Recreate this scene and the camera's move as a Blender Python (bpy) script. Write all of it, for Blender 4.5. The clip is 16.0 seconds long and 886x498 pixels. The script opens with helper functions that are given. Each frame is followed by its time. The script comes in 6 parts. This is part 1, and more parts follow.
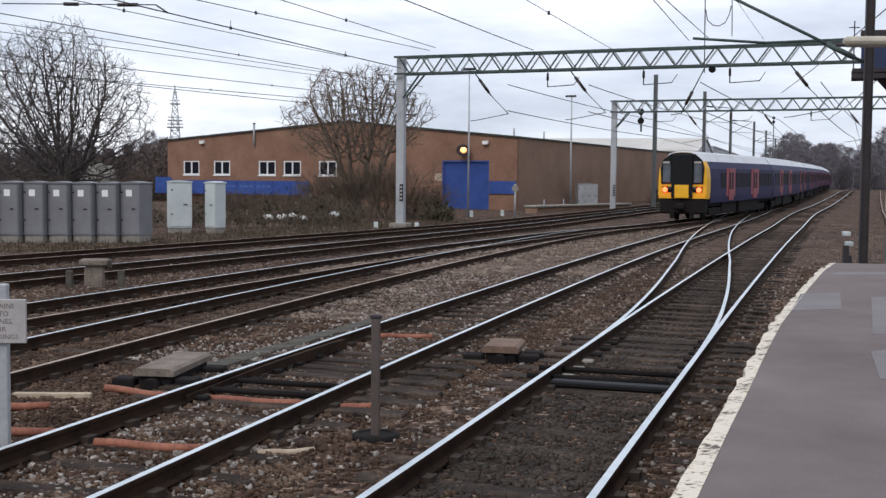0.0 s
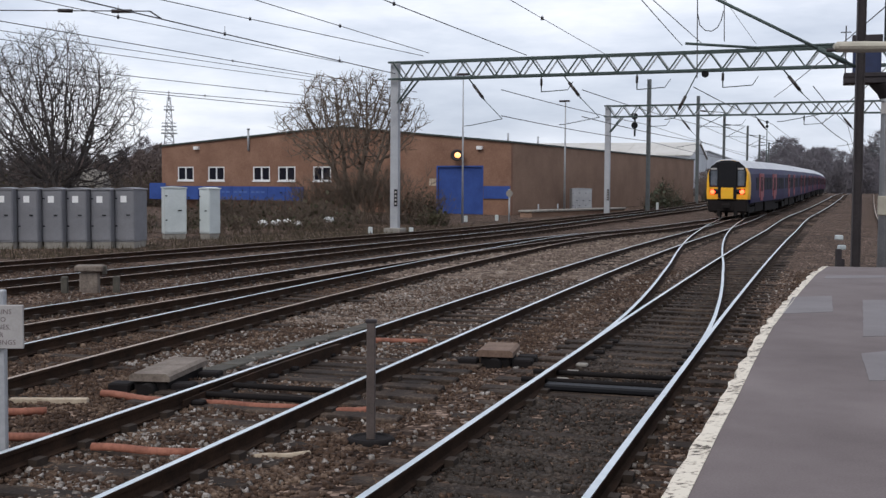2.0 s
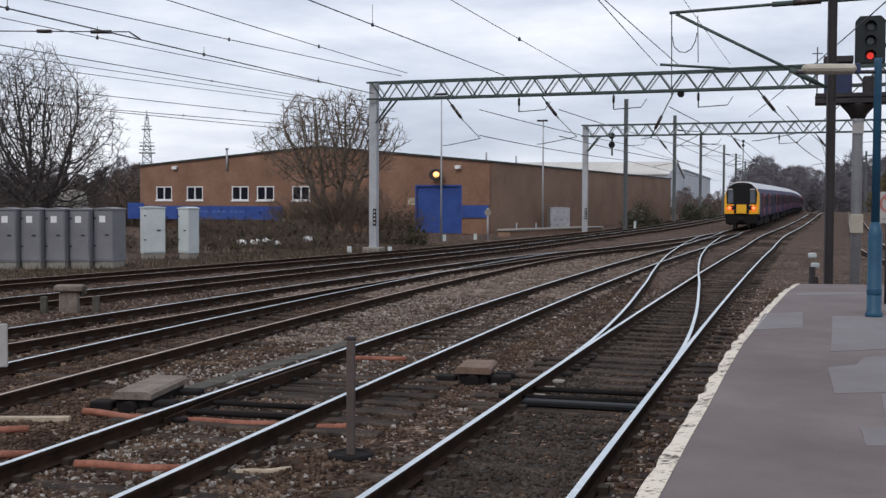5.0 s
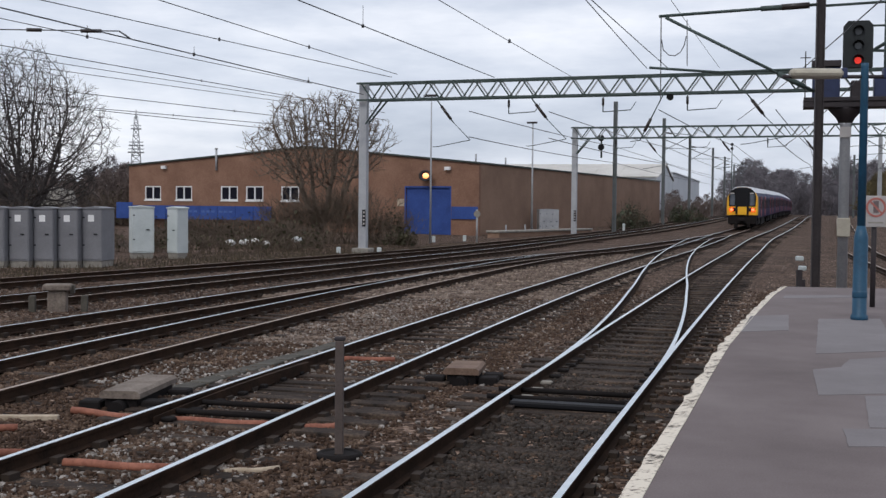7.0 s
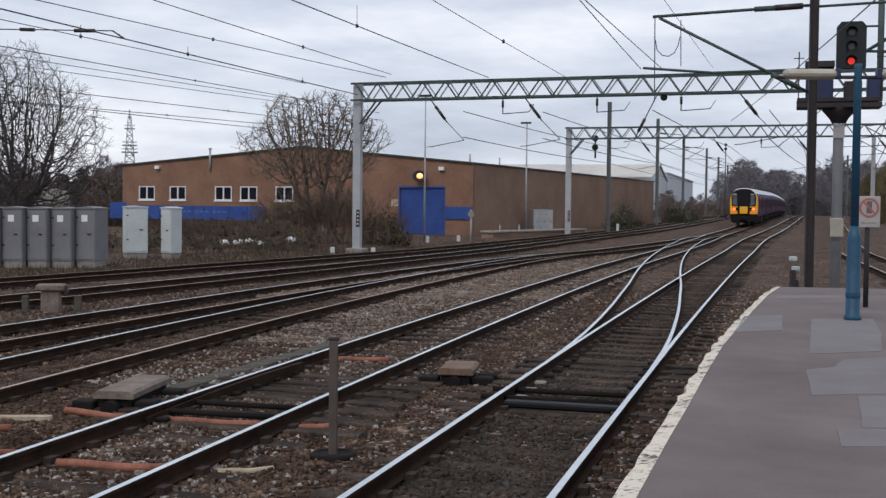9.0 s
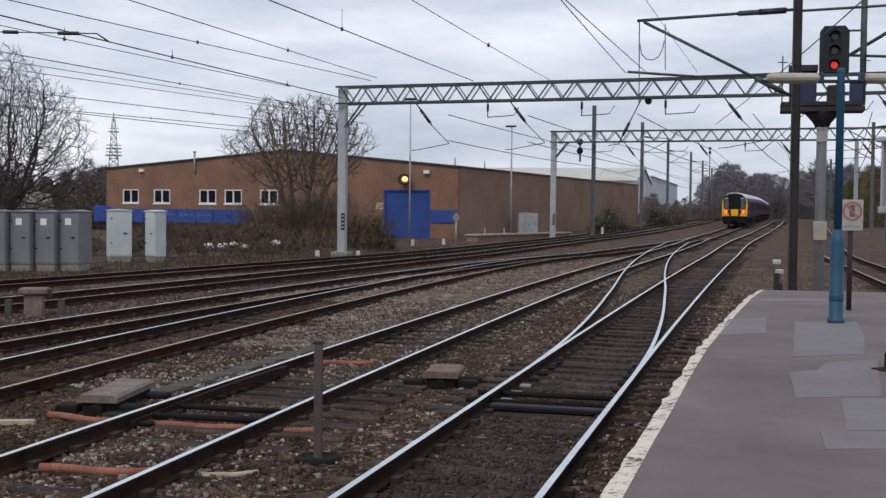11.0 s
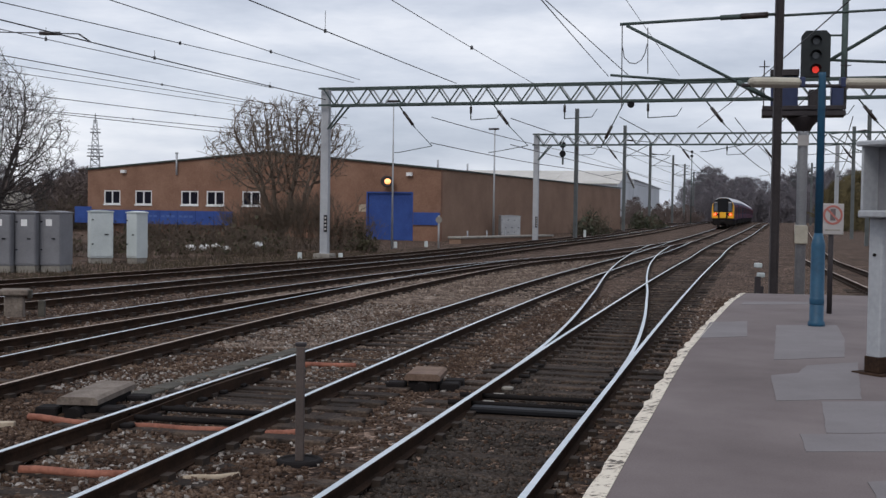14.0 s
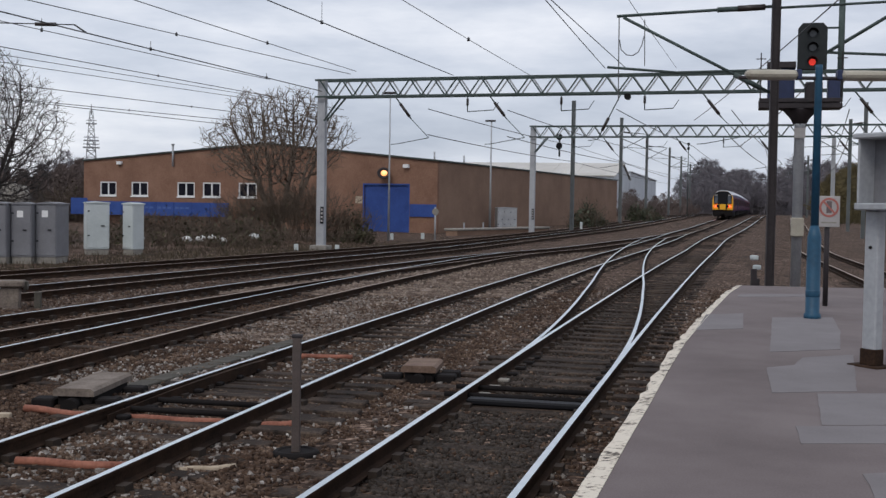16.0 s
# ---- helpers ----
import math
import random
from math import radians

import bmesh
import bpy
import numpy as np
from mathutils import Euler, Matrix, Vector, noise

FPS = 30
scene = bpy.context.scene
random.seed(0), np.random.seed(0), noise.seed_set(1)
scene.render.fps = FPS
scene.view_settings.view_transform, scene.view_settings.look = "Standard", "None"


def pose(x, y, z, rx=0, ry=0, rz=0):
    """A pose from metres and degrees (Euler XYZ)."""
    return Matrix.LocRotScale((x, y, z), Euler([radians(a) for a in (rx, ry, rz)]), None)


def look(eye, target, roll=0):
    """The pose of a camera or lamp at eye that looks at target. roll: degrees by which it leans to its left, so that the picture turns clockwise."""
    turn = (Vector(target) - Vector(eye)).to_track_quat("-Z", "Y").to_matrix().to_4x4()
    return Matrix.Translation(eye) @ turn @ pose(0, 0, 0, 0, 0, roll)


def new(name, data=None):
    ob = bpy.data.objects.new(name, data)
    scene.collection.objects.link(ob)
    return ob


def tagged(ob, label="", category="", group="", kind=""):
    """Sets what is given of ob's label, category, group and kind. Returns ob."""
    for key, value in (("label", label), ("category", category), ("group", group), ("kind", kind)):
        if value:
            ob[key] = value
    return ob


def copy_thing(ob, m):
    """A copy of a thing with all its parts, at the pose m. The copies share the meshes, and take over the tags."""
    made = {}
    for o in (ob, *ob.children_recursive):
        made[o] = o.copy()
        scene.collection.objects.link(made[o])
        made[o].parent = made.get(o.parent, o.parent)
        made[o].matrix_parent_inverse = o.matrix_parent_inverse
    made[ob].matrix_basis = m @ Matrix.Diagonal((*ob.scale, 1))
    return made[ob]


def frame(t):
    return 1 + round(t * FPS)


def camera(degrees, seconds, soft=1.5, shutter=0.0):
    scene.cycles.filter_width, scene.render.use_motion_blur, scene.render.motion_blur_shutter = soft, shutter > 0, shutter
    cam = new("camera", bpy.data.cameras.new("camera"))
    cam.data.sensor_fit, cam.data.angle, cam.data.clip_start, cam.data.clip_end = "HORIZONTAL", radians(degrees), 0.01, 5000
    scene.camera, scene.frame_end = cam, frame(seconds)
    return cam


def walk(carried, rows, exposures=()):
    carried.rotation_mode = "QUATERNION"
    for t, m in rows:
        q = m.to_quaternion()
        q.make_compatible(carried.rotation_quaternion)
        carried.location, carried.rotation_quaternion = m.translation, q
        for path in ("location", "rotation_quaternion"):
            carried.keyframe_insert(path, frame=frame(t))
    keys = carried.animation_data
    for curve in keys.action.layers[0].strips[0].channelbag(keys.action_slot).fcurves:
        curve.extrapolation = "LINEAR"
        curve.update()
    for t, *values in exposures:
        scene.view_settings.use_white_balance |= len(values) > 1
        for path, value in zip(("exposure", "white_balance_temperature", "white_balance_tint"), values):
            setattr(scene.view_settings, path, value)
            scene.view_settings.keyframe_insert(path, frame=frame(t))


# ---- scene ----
cam = camera(41.85, 16.0, soft=1.42)
# seconds, eye, turn to the left, tilt up, roll
PATH = [
    (0.0, -0.018, 0.360, 2.194, 1.845, -3.374, 0.526),
    (0.5, -0.017, 0.342, 2.194, 1.746, -3.294, 0.585),
    (1.0, -0.016, 0.317, 2.195, 1.689, -3.229, 0.571),
    (1.5, -0.015, 0.295, 2.195, 1.627, -3.174, 0.437),
    (2.0, -0.014, 0.277, 2.195, 1.576, -3.121, 0.348),
    (2.5, -0.013, 0.252, 2.196, 1.438, -3.037, 0.295),
    (3.0, -0.010, 0.209, 2.197, 1.265, -2.837, 0.273),
    (3.5, -0.008, 0.166, 2.197, 1.085, -2.625, 0.209),
    (4.0, -0.006, 0.130, 2.198, 0.908, -2.395, 0.158),
    (6.5, 0.000, 0.000, 2.200, 0.082, -2.108, 0.521),
    (7.0, -0.000, 0.000, 2.200, -0.000, -2.105, 0.572),
    (7.5, 0.000, 0.000, 2.200, -0.052, -2.102, 0.572),
    (8.0, 0.000, 0.000, 2.200, -0.086, -2.099, 0.563),
    (8.5, 0.000, -0.000, 2.200, -0.164, -2.102, 0.581),
    (9.0, 0.000, -0.000, 2.200, -0.296, -2.094, 0.601),
    (11.5, 0.000, -0.000, 2.200, -1.221, -1.867, 0.634),
    (12.0, 0.000, -0.000, 2.200, -1.402, -1.812, 0.674),
    (12.5, 0.000, -0.000, 2.200, -1.593, -1.742, 0.732),
    (13.0, 0.000, -0.000, 2.200, -1.745, -1.702, 0.826),
    (13.5, 0.000, -0.000, 2.200, -1.844, -1.714, 0.839),
    (14.0, 0.000, -0.000, 2.200, -1.891, -1.794, 0.825),
    (14.5, 0.000, 0.000, 2.200, -1.891, -1.878, 0.779),
    (15.0, 0.000, 0.000, 2.200, -1.931, -1.978, 0.814),
    (15.5, 0.000, -0.000, 2.200, -2.001, -2.075, 0.854),
    (16.0, -0.000, -0.000, 2.200, -2.073, -2.192, 0.913),
]


def eye_pose(x, y, z, yaw, tilt, roll):
    return pose(x, y, z, 90 + tilt, 0, yaw) @ pose(0, 0, 0, 0, 0, roll)


walk(cam, [(r[0], eye_pose(*r[1:])) for r in PATH], exposures=[(0.0, 0.31), (1.5, 0.22), (4.0, 0.14), (7.0, 0.07), (12.0, 0.01), (16.0, -0.07)])

# ---- light: an overcast, bright sky ----
world = bpy.data.worlds.new("overcast_sky")
scene.world = world
world.use_nodes = True
wn, wl = world.node_tree.nodes, world.node_tree.links
wn.clear()
w_out = wn.new("ShaderNodeOutputWorld")
w_bg = wn.new("ShaderNodeBackground")
w_sky = wn.new("ShaderNodeTexSky")
w_sky.sky_type, w_sky.sun_disc = "NISHITA", False
w_sky.sun_elevation, w_sky.sun_rotation = radians(48), radians(150)
w_tc = wn.new("ShaderNodeTexCoord")
w_map = wn.new("ShaderNodeMapping")
w_map.inputs["Scale"].default_value = (1.0, 1.0, 4.2)
w_n = wn.new("ShaderNodeTexNoise")
w_n.inputs["Scale"].default_value, w_n.inputs["Detail"].default_value = 2.6, 7
w_n.inputs["Roughness"].default_value = 0.58
w_r = wn.new("ShaderNodeValToRGB")
w_r.color_ramp.elements[0].position, w_r.color_ramp.elements[0].color = 0.36, (0.52, 0.575, 0.695, 1)
w_r.color_ramp.elements[1].position, w_r.color_ramp.elements[1].color = 0.64, (0.975, 1.0, 1.08, 1)
w_e = w_r.color_ramp.elements.new(0.50)
w_e.color = (0.715, 0.765, 0.88, 1)
w_s = wn.new("ShaderNodeVectorMath")
w_s.operation = "SCALE"
w_s.inputs["Scale"].default_value = 0.10
w_mix = wn.new("ShaderNodeMix")
w_mix.data_type = "RGBA"
w_mix.inputs["Factor"].default_value = 0.90
wl.new(w_tc.outputs["Generated"], w_map.inputs["Vector"])
wl.new(w_map.outputs["Vector"], w_n.inputs["Vector"])
wl.new(w_n.outputs["Fac"], w_r.inputs["Fac"])
wl.new(w_sky.outputs["Color"], w_s.inputs[0])
wl.new(w_s.outputs["Vector"], w_mix.inputs["A"])
wl.new(w_r.outputs["Color"], w_mix.inputs["B"])
wl.new(w_mix.outputs["Result"], w_bg.inputs["Color"])
w_bg.inputs["Strength"].default_value = 0.975
wl.new(w_bg.outputs["Background"], w_out.inputs["Surface"])
sun = new("sun", bpy.data.lights.new("sun", "SUN"))
sun.data.energy, sun.data.angle, sun.data.color = 1.25, radians(25), (1.0, 0.96, 0.9)
sun.matrix_world = look((0, 0, 60), (22, 38, 11))


# ---- materials ----
def material(name, colors, rough=0.8, metal=0.0, scale=4.0, fine=60.0, bump=0.15, ramp=(0.35, 0.65), detail=6, emit=None, vary=0.0, spec=0.4, coords="Object"):
    """colors: two or three colours spread by a coarse noise, broken by a fine one."""
    m = bpy.data.materials.new(name)
    m.use_nodes = True
    n, l = m.node_tree.nodes, m.node_tree.links
    b = n["Principled BSDF"]
    b.inputs["Roughness"].default_value, b.inputs["Metallic"].default_value = rough, metal
    b.inputs["Specular IOR Level"].default_value = spec
    tc = n.new("ShaderNodeTexCoord")
    big, small = n.new("ShaderNodeTexNoise"), n.new("ShaderNodeTexNoise")
    big.inputs["Scale"].default_value, big.inputs["Detail"].default_value = scale, detail
    big.inputs["Roughness"].default_value = 0.62
    small.inputs["Scale"].default_value, small.inputs["Detail"].default_value = fine, 3
    for t in (big, small):
        l.new(tc.outputs[coords], t.inputs["Vector"])
    mixf = n.new("ShaderNodeMix")
    mixf.inputs["Factor"].default_value = 0.35
    l.new(big.outputs["Fac"], mixf.inputs["A"])
    l.new(small.outputs["Fac"], mixf.inputs["B"])
    cr = n.new("ShaderNodeValToRGB")
    while len(cr.color_ramp.elements) < len(colors):
        cr.color_ramp.elements.new(0.5)
    for i, c in enumerate(colors):
        e = cr.color_ramp.elements[i]
        e.position = ramp[0] + (ramp[1] - ramp[0]) * i / max(1, len(colors) - 1)
        e.color = (*c, 1)
    l.new(mixf.outputs["Result"], cr.inputs["Fac"])
    colour = cr.outputs["Color"]
    if vary:
        oi, mr, mu = n.new("ShaderNodeObjectInfo"), n.new("ShaderNodeMapRange"), n.new("ShaderNodeVectorMath")
        mr.inputs["To Min"].default_value, mr.inputs["To Max"].default_value = 1 - vary, 1 + vary
        l.new(oi.outputs["Random"], mr.inputs["Value"])
        mu.operation = "SCALE"
        l.new(colour, mu.inputs[0])
        l.new(mr.outputs["Result"], mu.inputs["Scale"])
        colour = mu.outputs["Vector"]
    l.new(colour, b.inputs["Base Color"])
    if bump:
        bp = n.new("ShaderNodeBump")
        bp.inputs["Strength"].default_value, bp.inputs["Distance"].default_value = bump, 0.02
        l.new(mixf.outputs["Result"], bp.inputs["Height"])
        l.new(bp.outputs["Normal"], b.inputs["Normal"])
    if emit:
        b.inputs["Emission Color"].default_value = (*emit[:3], 1)
        b.inputs["Emission Strength"].default_value = emit[3]
    return m


def shade(name, c, rough=0.6, metal=0.0, spread=0.22, **kw):
    return material(name, [tuple(v * (1 - spread) for v in c), tuple(min(1, v * (1 + spread)) for v in c)], rough, metal, **kw)


def stony(name, stops, tint, size=17.0):
    """Packed stones: each cell its own tone, joints sunk, stains laid over in a coarse noise."""
    m = bpy.data.materials.new(name)
    m.use_nodes = True
    n, l = m.node_tree.nodes, m.node_tree.links
    b = n["Principled BSDF"]
    b.inputs["Roughness"].default_value, b.inputs["Specular IOR Level"].default_value = 0.95, 0.15
    tc, warp, vo = n.new("ShaderNodeTexCoord"), n.new("ShaderNodeTexNoise"), n.new("ShaderNodeTexVoronoi")
    warp.inputs["Scale"].default_value, warp.inputs["Detail"].default_value = 30, 3
    off, add = n.new("ShaderNodeVectorMath"), n.new("ShaderNodeVectorMath")
    off.operation, off.inputs["Scale"].default_value = "SCALE", 0.035
    add.operation = "ADD"
    l.new(tc.outputs["Object"], warp.inputs["Vector"])
    l.new(warp.outputs["Color"], off.inputs[0])
    l.new(tc.outputs["Object"], add.inputs[0])
    l.new(off.outputs["Vector"], add.inputs[1])
    vo.inputs["Scale"].default_value = size
    l.new(add.outputs["Vector"], vo.inputs["Vector"])
    sep, cr = n.new("ShaderNodeSeparateColor"), n.new("ShaderNodeValToRGB")
    l.new(vo.outputs["Color"], sep.inputs["Color"])
    for k, (p, c) in enumerate(stops):
        e = cr.color_ramp.elements[k] if k < 2 else cr.color_ramp.elements.new(p)
        e.position, e.color = p, (*c, 1)
    l.new(sep.outputs["Red"], cr.inputs["Fac"])
    stain, sr = n.new("ShaderNodeTexNoise"), n.new("ShaderNodeValToRGB")
    stain.inputs["Scale"].default_value, stain.inputs["Detail"].default_value = 0.55, 9
    stain.inputs["Roughness"].default_value = 0.7
    sr.color_ramp.elements[0].position, sr.color_ramp.elements[0].color = 0.36, (*tint, 1)
    sr.color_ramp.elements[1].position, sr.color_ramp.elements[1].color = 0.62, (1.15, 1.1, 1.08, 1)
    l.new(tc.outputs["Object"], stain.inputs["Vector"])
    l.new(stain.outputs["Fac"], sr.inputs["Fac"])
    mul, bp = n.new("ShaderNodeVectorMath"), n.new("ShaderNodeBump")
    mul.operation = "MULTIPLY"
    l.new(cr.outputs["Color"], mul.inputs[0])
    l.new(sr.outputs["Color"], mul.inputs[1])
    l.new(mul.outputs["Vector"], b.inputs["Base Color"])
    bp.inputs["Strength"].default_value, bp.inputs["Distance"].default_value, bp.invert = 0.8, 0.03, True
    l.new(vo.outputs["Distance"], bp.inputs["Height"])
    l.new(bp.outputs["Normal"], b.inputs["Normal"])
    return m


M_GROUND = stony("ballast_ground", [(0.0, (0.020, 0.012, 0.009)), (1.0, (0.34, 0.255, 0.205)), (0.45, (0.062, 0.041, 0.030)), (0.82, (0.128, 0.089, 0.066))], (0.50, 0.46, 0.44))
M_OILY = material("oily_dark_ballast", [(0.014, 0.011, 0.009), (0.042, 0.032, 0.026), (0.120, 0.096, 0.080)], 0.85, scale=3.1, fine=40, bump=0.3, ramp=(0.34, 0.70), spec=0.3)
M_STONE = material("ballast_stone", [(0.023, 0.013, 0.009), (0.073, 0.045, 0.031), (0.25, 0.180, 0.134)], 0.92, scale=3.1, fine=40, bump=0.3, ramp=(0.36, 0.68), spec=0.2)
M_MIDSTONE = material("mixed_ballast_stone", [(0.058, 0.042, 0.034), (0.165, 0.124, 0.100), (0.46, 0.38, 0.32)], 0.92, scale=3.1, fine=40, bump=0.3, ramp=(0.36, 0.68), spec=0.2)
M_PALE = material("pale_ballast_stone", [(0.085, 0.072, 0.063), (0.200, 0.176, 0.158), (0.50, 0.46, 0.43)], 0.9, scale=6.1, fine=40, bump=0.3, ramp=(0.36, 0.64), spec=0.25)
M_RAIL = material("rusty_rail_steel", [(0.016, 0.011, 0.009), (0.050, 0.029, 0.019)], 0.9, 0.0, scale=3, fine=50, bump=0.2, spec=0.08)
M_HEAD = material("polished_rail_head", [(0.70, 0.76, 0.78), (0.90, 0.93, 0.94)], 0.40, 1.0, scale=0.6, fine=8, bump=0.02, spec=0.5)
M_HEAD_DULL = material("rusted_rail_head", [(0.30, 0.225, 0.175), (0.46, 0.37, 0.31)], 0.5, 0.3, scale=0.8, fine=8, bump=0.05)
M_SLEEPER = material("tarred_timber", [(0.008, 0.006, 0.005), (0.034, 0.024, 0.019), (0.095, 0.069, 0.052)], 0.9, scale=2.2, fine=30, bump=0.5, vary=0.35, spec=0.2)
M_CHAIR = shade("cast_iron_chair", (0.035, 0.024, 0.018), 0.85, 0.2)
M_ASPHALT = material("platform_asphalt", [(0.108, 0.087, 0.086), (0.148, 0.122, 0.121), (0.190, 0.161, 0.158)], 0.88, scale=0.9, fine=90, bump=0.12, ramp=(0.32, 0.68), detail=8, spec=0.25)
M_PATCH = material("newer_asphalt_patch", [(0.155, 0.140, 0.144), (0.200, 0.185, 0.190)], 0.85, scale=1.6, fine=90, bump=0.12, spec=0.25)
M_EDGE = material("worn_white_edge_paint", [(0.06, 0.05, 0.04), (0.46, 0.40, 0.33), (0.64, 0.58, 0.49)], 0.85, scale=7.5, fine=30, bump=0.4, ramp=(0.39, 0.50), detail=8)
M_BRICKSIDE = material("platform_brick_face", [(0.05, 0.035, 0.03), (0.11, 0.085, 0.07)], 0.95, scale=2, fine=12, bump=0.5)
M_GALV = material("galvanised_steel", [(0.30, 0.31, 0.33), (0.44, 0.45, 0.47)], 0.6, 0.25, scale=1.2, fine=20, bump=0.04)
M_GREENST = material("weathered_dark_steel", [(0.034, 0.052, 0.048), (0.080, 0.106, 0.102)], 0.7, 0.2, scale=1.4, fine=20, bump=0.06)
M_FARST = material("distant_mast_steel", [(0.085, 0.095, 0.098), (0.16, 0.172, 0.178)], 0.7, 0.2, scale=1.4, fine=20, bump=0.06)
M_DARKST = material("dark_painted_mast", [(0.022, 0.018, 0.020), (0.050, 0.041, 0.044)], 0.7, 0.1, scale=1.4, fine=20, bump=0.06)
M_WIRE = shade("copper_wire", (0.075, 0.075, 0.08), 0.6, 0.3, bump=0)
M_INSUL = shade("brown_insulator", (0.03, 0.022, 0.02), 0.35, bump=0)
M_BRICK = material("brown_brick_wall", [(0.152, 0.084, 0.059), (0.212, 0.119, 0.083), (0.274, 0.163, 0.116)], 0.92, scale=0.55, fine=9, bump=0.25, ramp=(0.3, 0.7), detail=8, spec=0.2)
# second brick tone, a little paler and greyer than M_BRICK
M_BRICK2 = material("greyer_brick_wall", [(0.168, 0.106, 0.076), (0.230, 0.148, 0.107), (0.288, 0.192, 0.142)], 0.94, scale=0.3, fine=9, bump=0.25, ramp=(0.3, 0.7), detail=8, spec=0.2)
M_ROOF = shade("dark_roof_trim", (0.045, 0.055, 0.05), 0.8)
M_BLUE = material("blue_painted_steel", [(0.014, 0.042, 0.19), (0.032, 0.078, 0.29)], 0.6, scale=1.1, fine=14, bump=0.06)
M_FADED = shade("faded_blue_lettering", (0.06, 0.11, 0.30), 0.7)
M_WHITE = shade("white_paint", (0.70, 0.70, 0.70), 0.6, spread=0.1)
M_GLASS = material("dark_window_glass", [(0.012, 0.014, 0.017), (0.03, 0.034, 0.04)], 0.12, scale=0.7, fine=4, bump=0.0, spec=0.6)
M_CAB = material("grey_cabinet_paint", [(0.14, 0.14, 0.152), (0.195, 0.195, 0.21)], 0.55, scale=1.2, fine=24, bump=0.04)
M_CABW = material("pale_cabinet_paint", [(0.42, 0.46, 0.46), (0.54, 0.58, 0.58)], 0.5, scale=1.2, fine=24, bump=0.04)
M_SIGHEAD = shade("dull_black_signal_paint", (0.022, 0.026, 0.028), 0.7, bump=0, spec=0.3)
M_BLACK = shade("black_rubber", (0.008, 0.008, 0.010), 0.6, bump=0, spec=0.2)
M_CONC = material("weathered_concrete", [(0.17, 0.155, 0.135), (0.30, 0.28, 0.25)], 0.9, scale=3, fine=40, bump=0.3)
M_TROUGH = material("mossy_trough_concrete", [(0.040, 0.036, 0.029), (0.095, 0.086, 0.072)], 0.95, scale=3, fine=40, bump=0.4)
M_STUB = shade("dull_rusty_steel", (0.085, 0.066, 0.06), 0.8, 0.1)
M_RUSTLID = material("rust_brown_lid_paint", [(0.10, 0.060, 0.042), (0.20, 0.135, 0.10)], 0.85, scale=4, fine=30, bump=0.2)
M_ORANGE = material("orange_cable_duct", [(0.15, 0.050, 0.030), (0.32, 0.125, 0.08)], 0.75, scale=4, fine=30, bump=0.2)
M_TIMBER = material("bleached_timber", [(0.28, 0.22, 0.16), (0.46, 0.38, 0.29)], 0.9, scale=5, fine=30, bump=0.3)
M_BARK = material("bare_bark", [(0.042, 0.036, 0.035), (0.090, 0.077, 0.073)], 0.95, scale=3, fine=20, bump=0.2)
M_TWIG = material("pale_brown_bark", [(0.098, 0.073, 0.056), (0.165, 0.126, 0.096)], 0.95, scale=3, fine=20, bump=0.2)
M_SHRUB = material("winter_shrub_twig", [(0.066, 0.049, 0.037), (0.145, 0.108, 0.080)], 0.95, scale=2, fine=12, bump=0)
M_LEAF = material("dull_green_leaf", [(0.028, 0.028, 0.014), (0.075, 0.064, 0.034)], 0.85, scale=1.4, fine=12, bump=0)
M_GRASS = material("dry_grass", [(0.034, 0.026, 0.017), (0.090, 0.070, 0.042)], 0.95, scale=2, fine=12, bump=0)
M_TEAL = material("teal_gloss_paint", [(0.007, 0.044, 0.088), (0.015, 0.078, 0.142)], 0.5, scale=2, fine=18, bump=0.03)
M_LAMPBODY = shade("aged_lamp_housing", (0.36, 0.33, 0.27), 0.55, spread=0.18)
M_NAVY = shade("dark_blue_box_paint", (0.02, 0.03, 0.08), 0.5)
M_REDLAMP = material("red_lamp_glow", [(0.5, 0.02, 0.01), (0.6, 0.03, 0.02)], 0.4, bump=0, emit=(1.0, 0.05, 0.03, 0.55))
M_TAIL = material("red_tail_lamp_glow", [(0.6, 0.05, 0.02), (0.7, 0.07, 0.03)], 0.4, bump=0, emit=(1.0, 0.055, 0.018, 8.0))
M_WARM = material("warm_floodlight_glow", [(0.9, 0.7, 0.4), (0.9, 0.75, 0.5)], 0.4, bump=0, emit=(1.0, 0.36, 0.09, 1.7))
M_YELLOW = material("warning_yellow_paint", [(0.70, 0.36, 0.012), (0.82, 0.44, 0.022)], 0.45, scale=1.5, fine=15, bump=0.02)
M_TBLUE = material("dark_blue_train_paint", [(0.010, 0.011, 0.052), (0.022, 0.018, 0.072)], 0.55, scale=0.5, fine=10, bump=0.01, spec=0.12)
M_TPINK = material("magenta_train_vinyl", [(0.19, 0.028, 0.042), (0.28, 0.05, 0.062)], 0.45, scale=1.5, fine=10, bump=0.01, spec=0.22)
M_TGLASS = material("tinted_coach_glass", [(0.008, 0.008, 0.013), (0.016, 0.016, 0.024)], 0.55, scale=0.7, fine=4, bump=0.0, spec=0.06)
# windscreens: the sky's reflection is painted in as pale blue-grey blotches
M_CABGLASS = material("sky_reflecting_windscreen_glass", [(0.030, 0.036, 0.046), (0.11, 0.125, 0.15)], 0.15, scale=1.6, fine=3, bump=0.0, spec=0.6)
M_TROOF = material("pale_grey_train_roof", [(0.46, 0.47, 0.50), (0.60, 0.61, 0.64)], 0.45, scale=0.8, fine=10, bump=0.03)
M_UNDER = shade("grimy_underframe", (0.013, 0.011, 0.011), 0.9, spec=0.15)
M_SIGNW = shade("white_sign_face", (0.36, 0.34, 0.33), 0.5, spread=0.12)
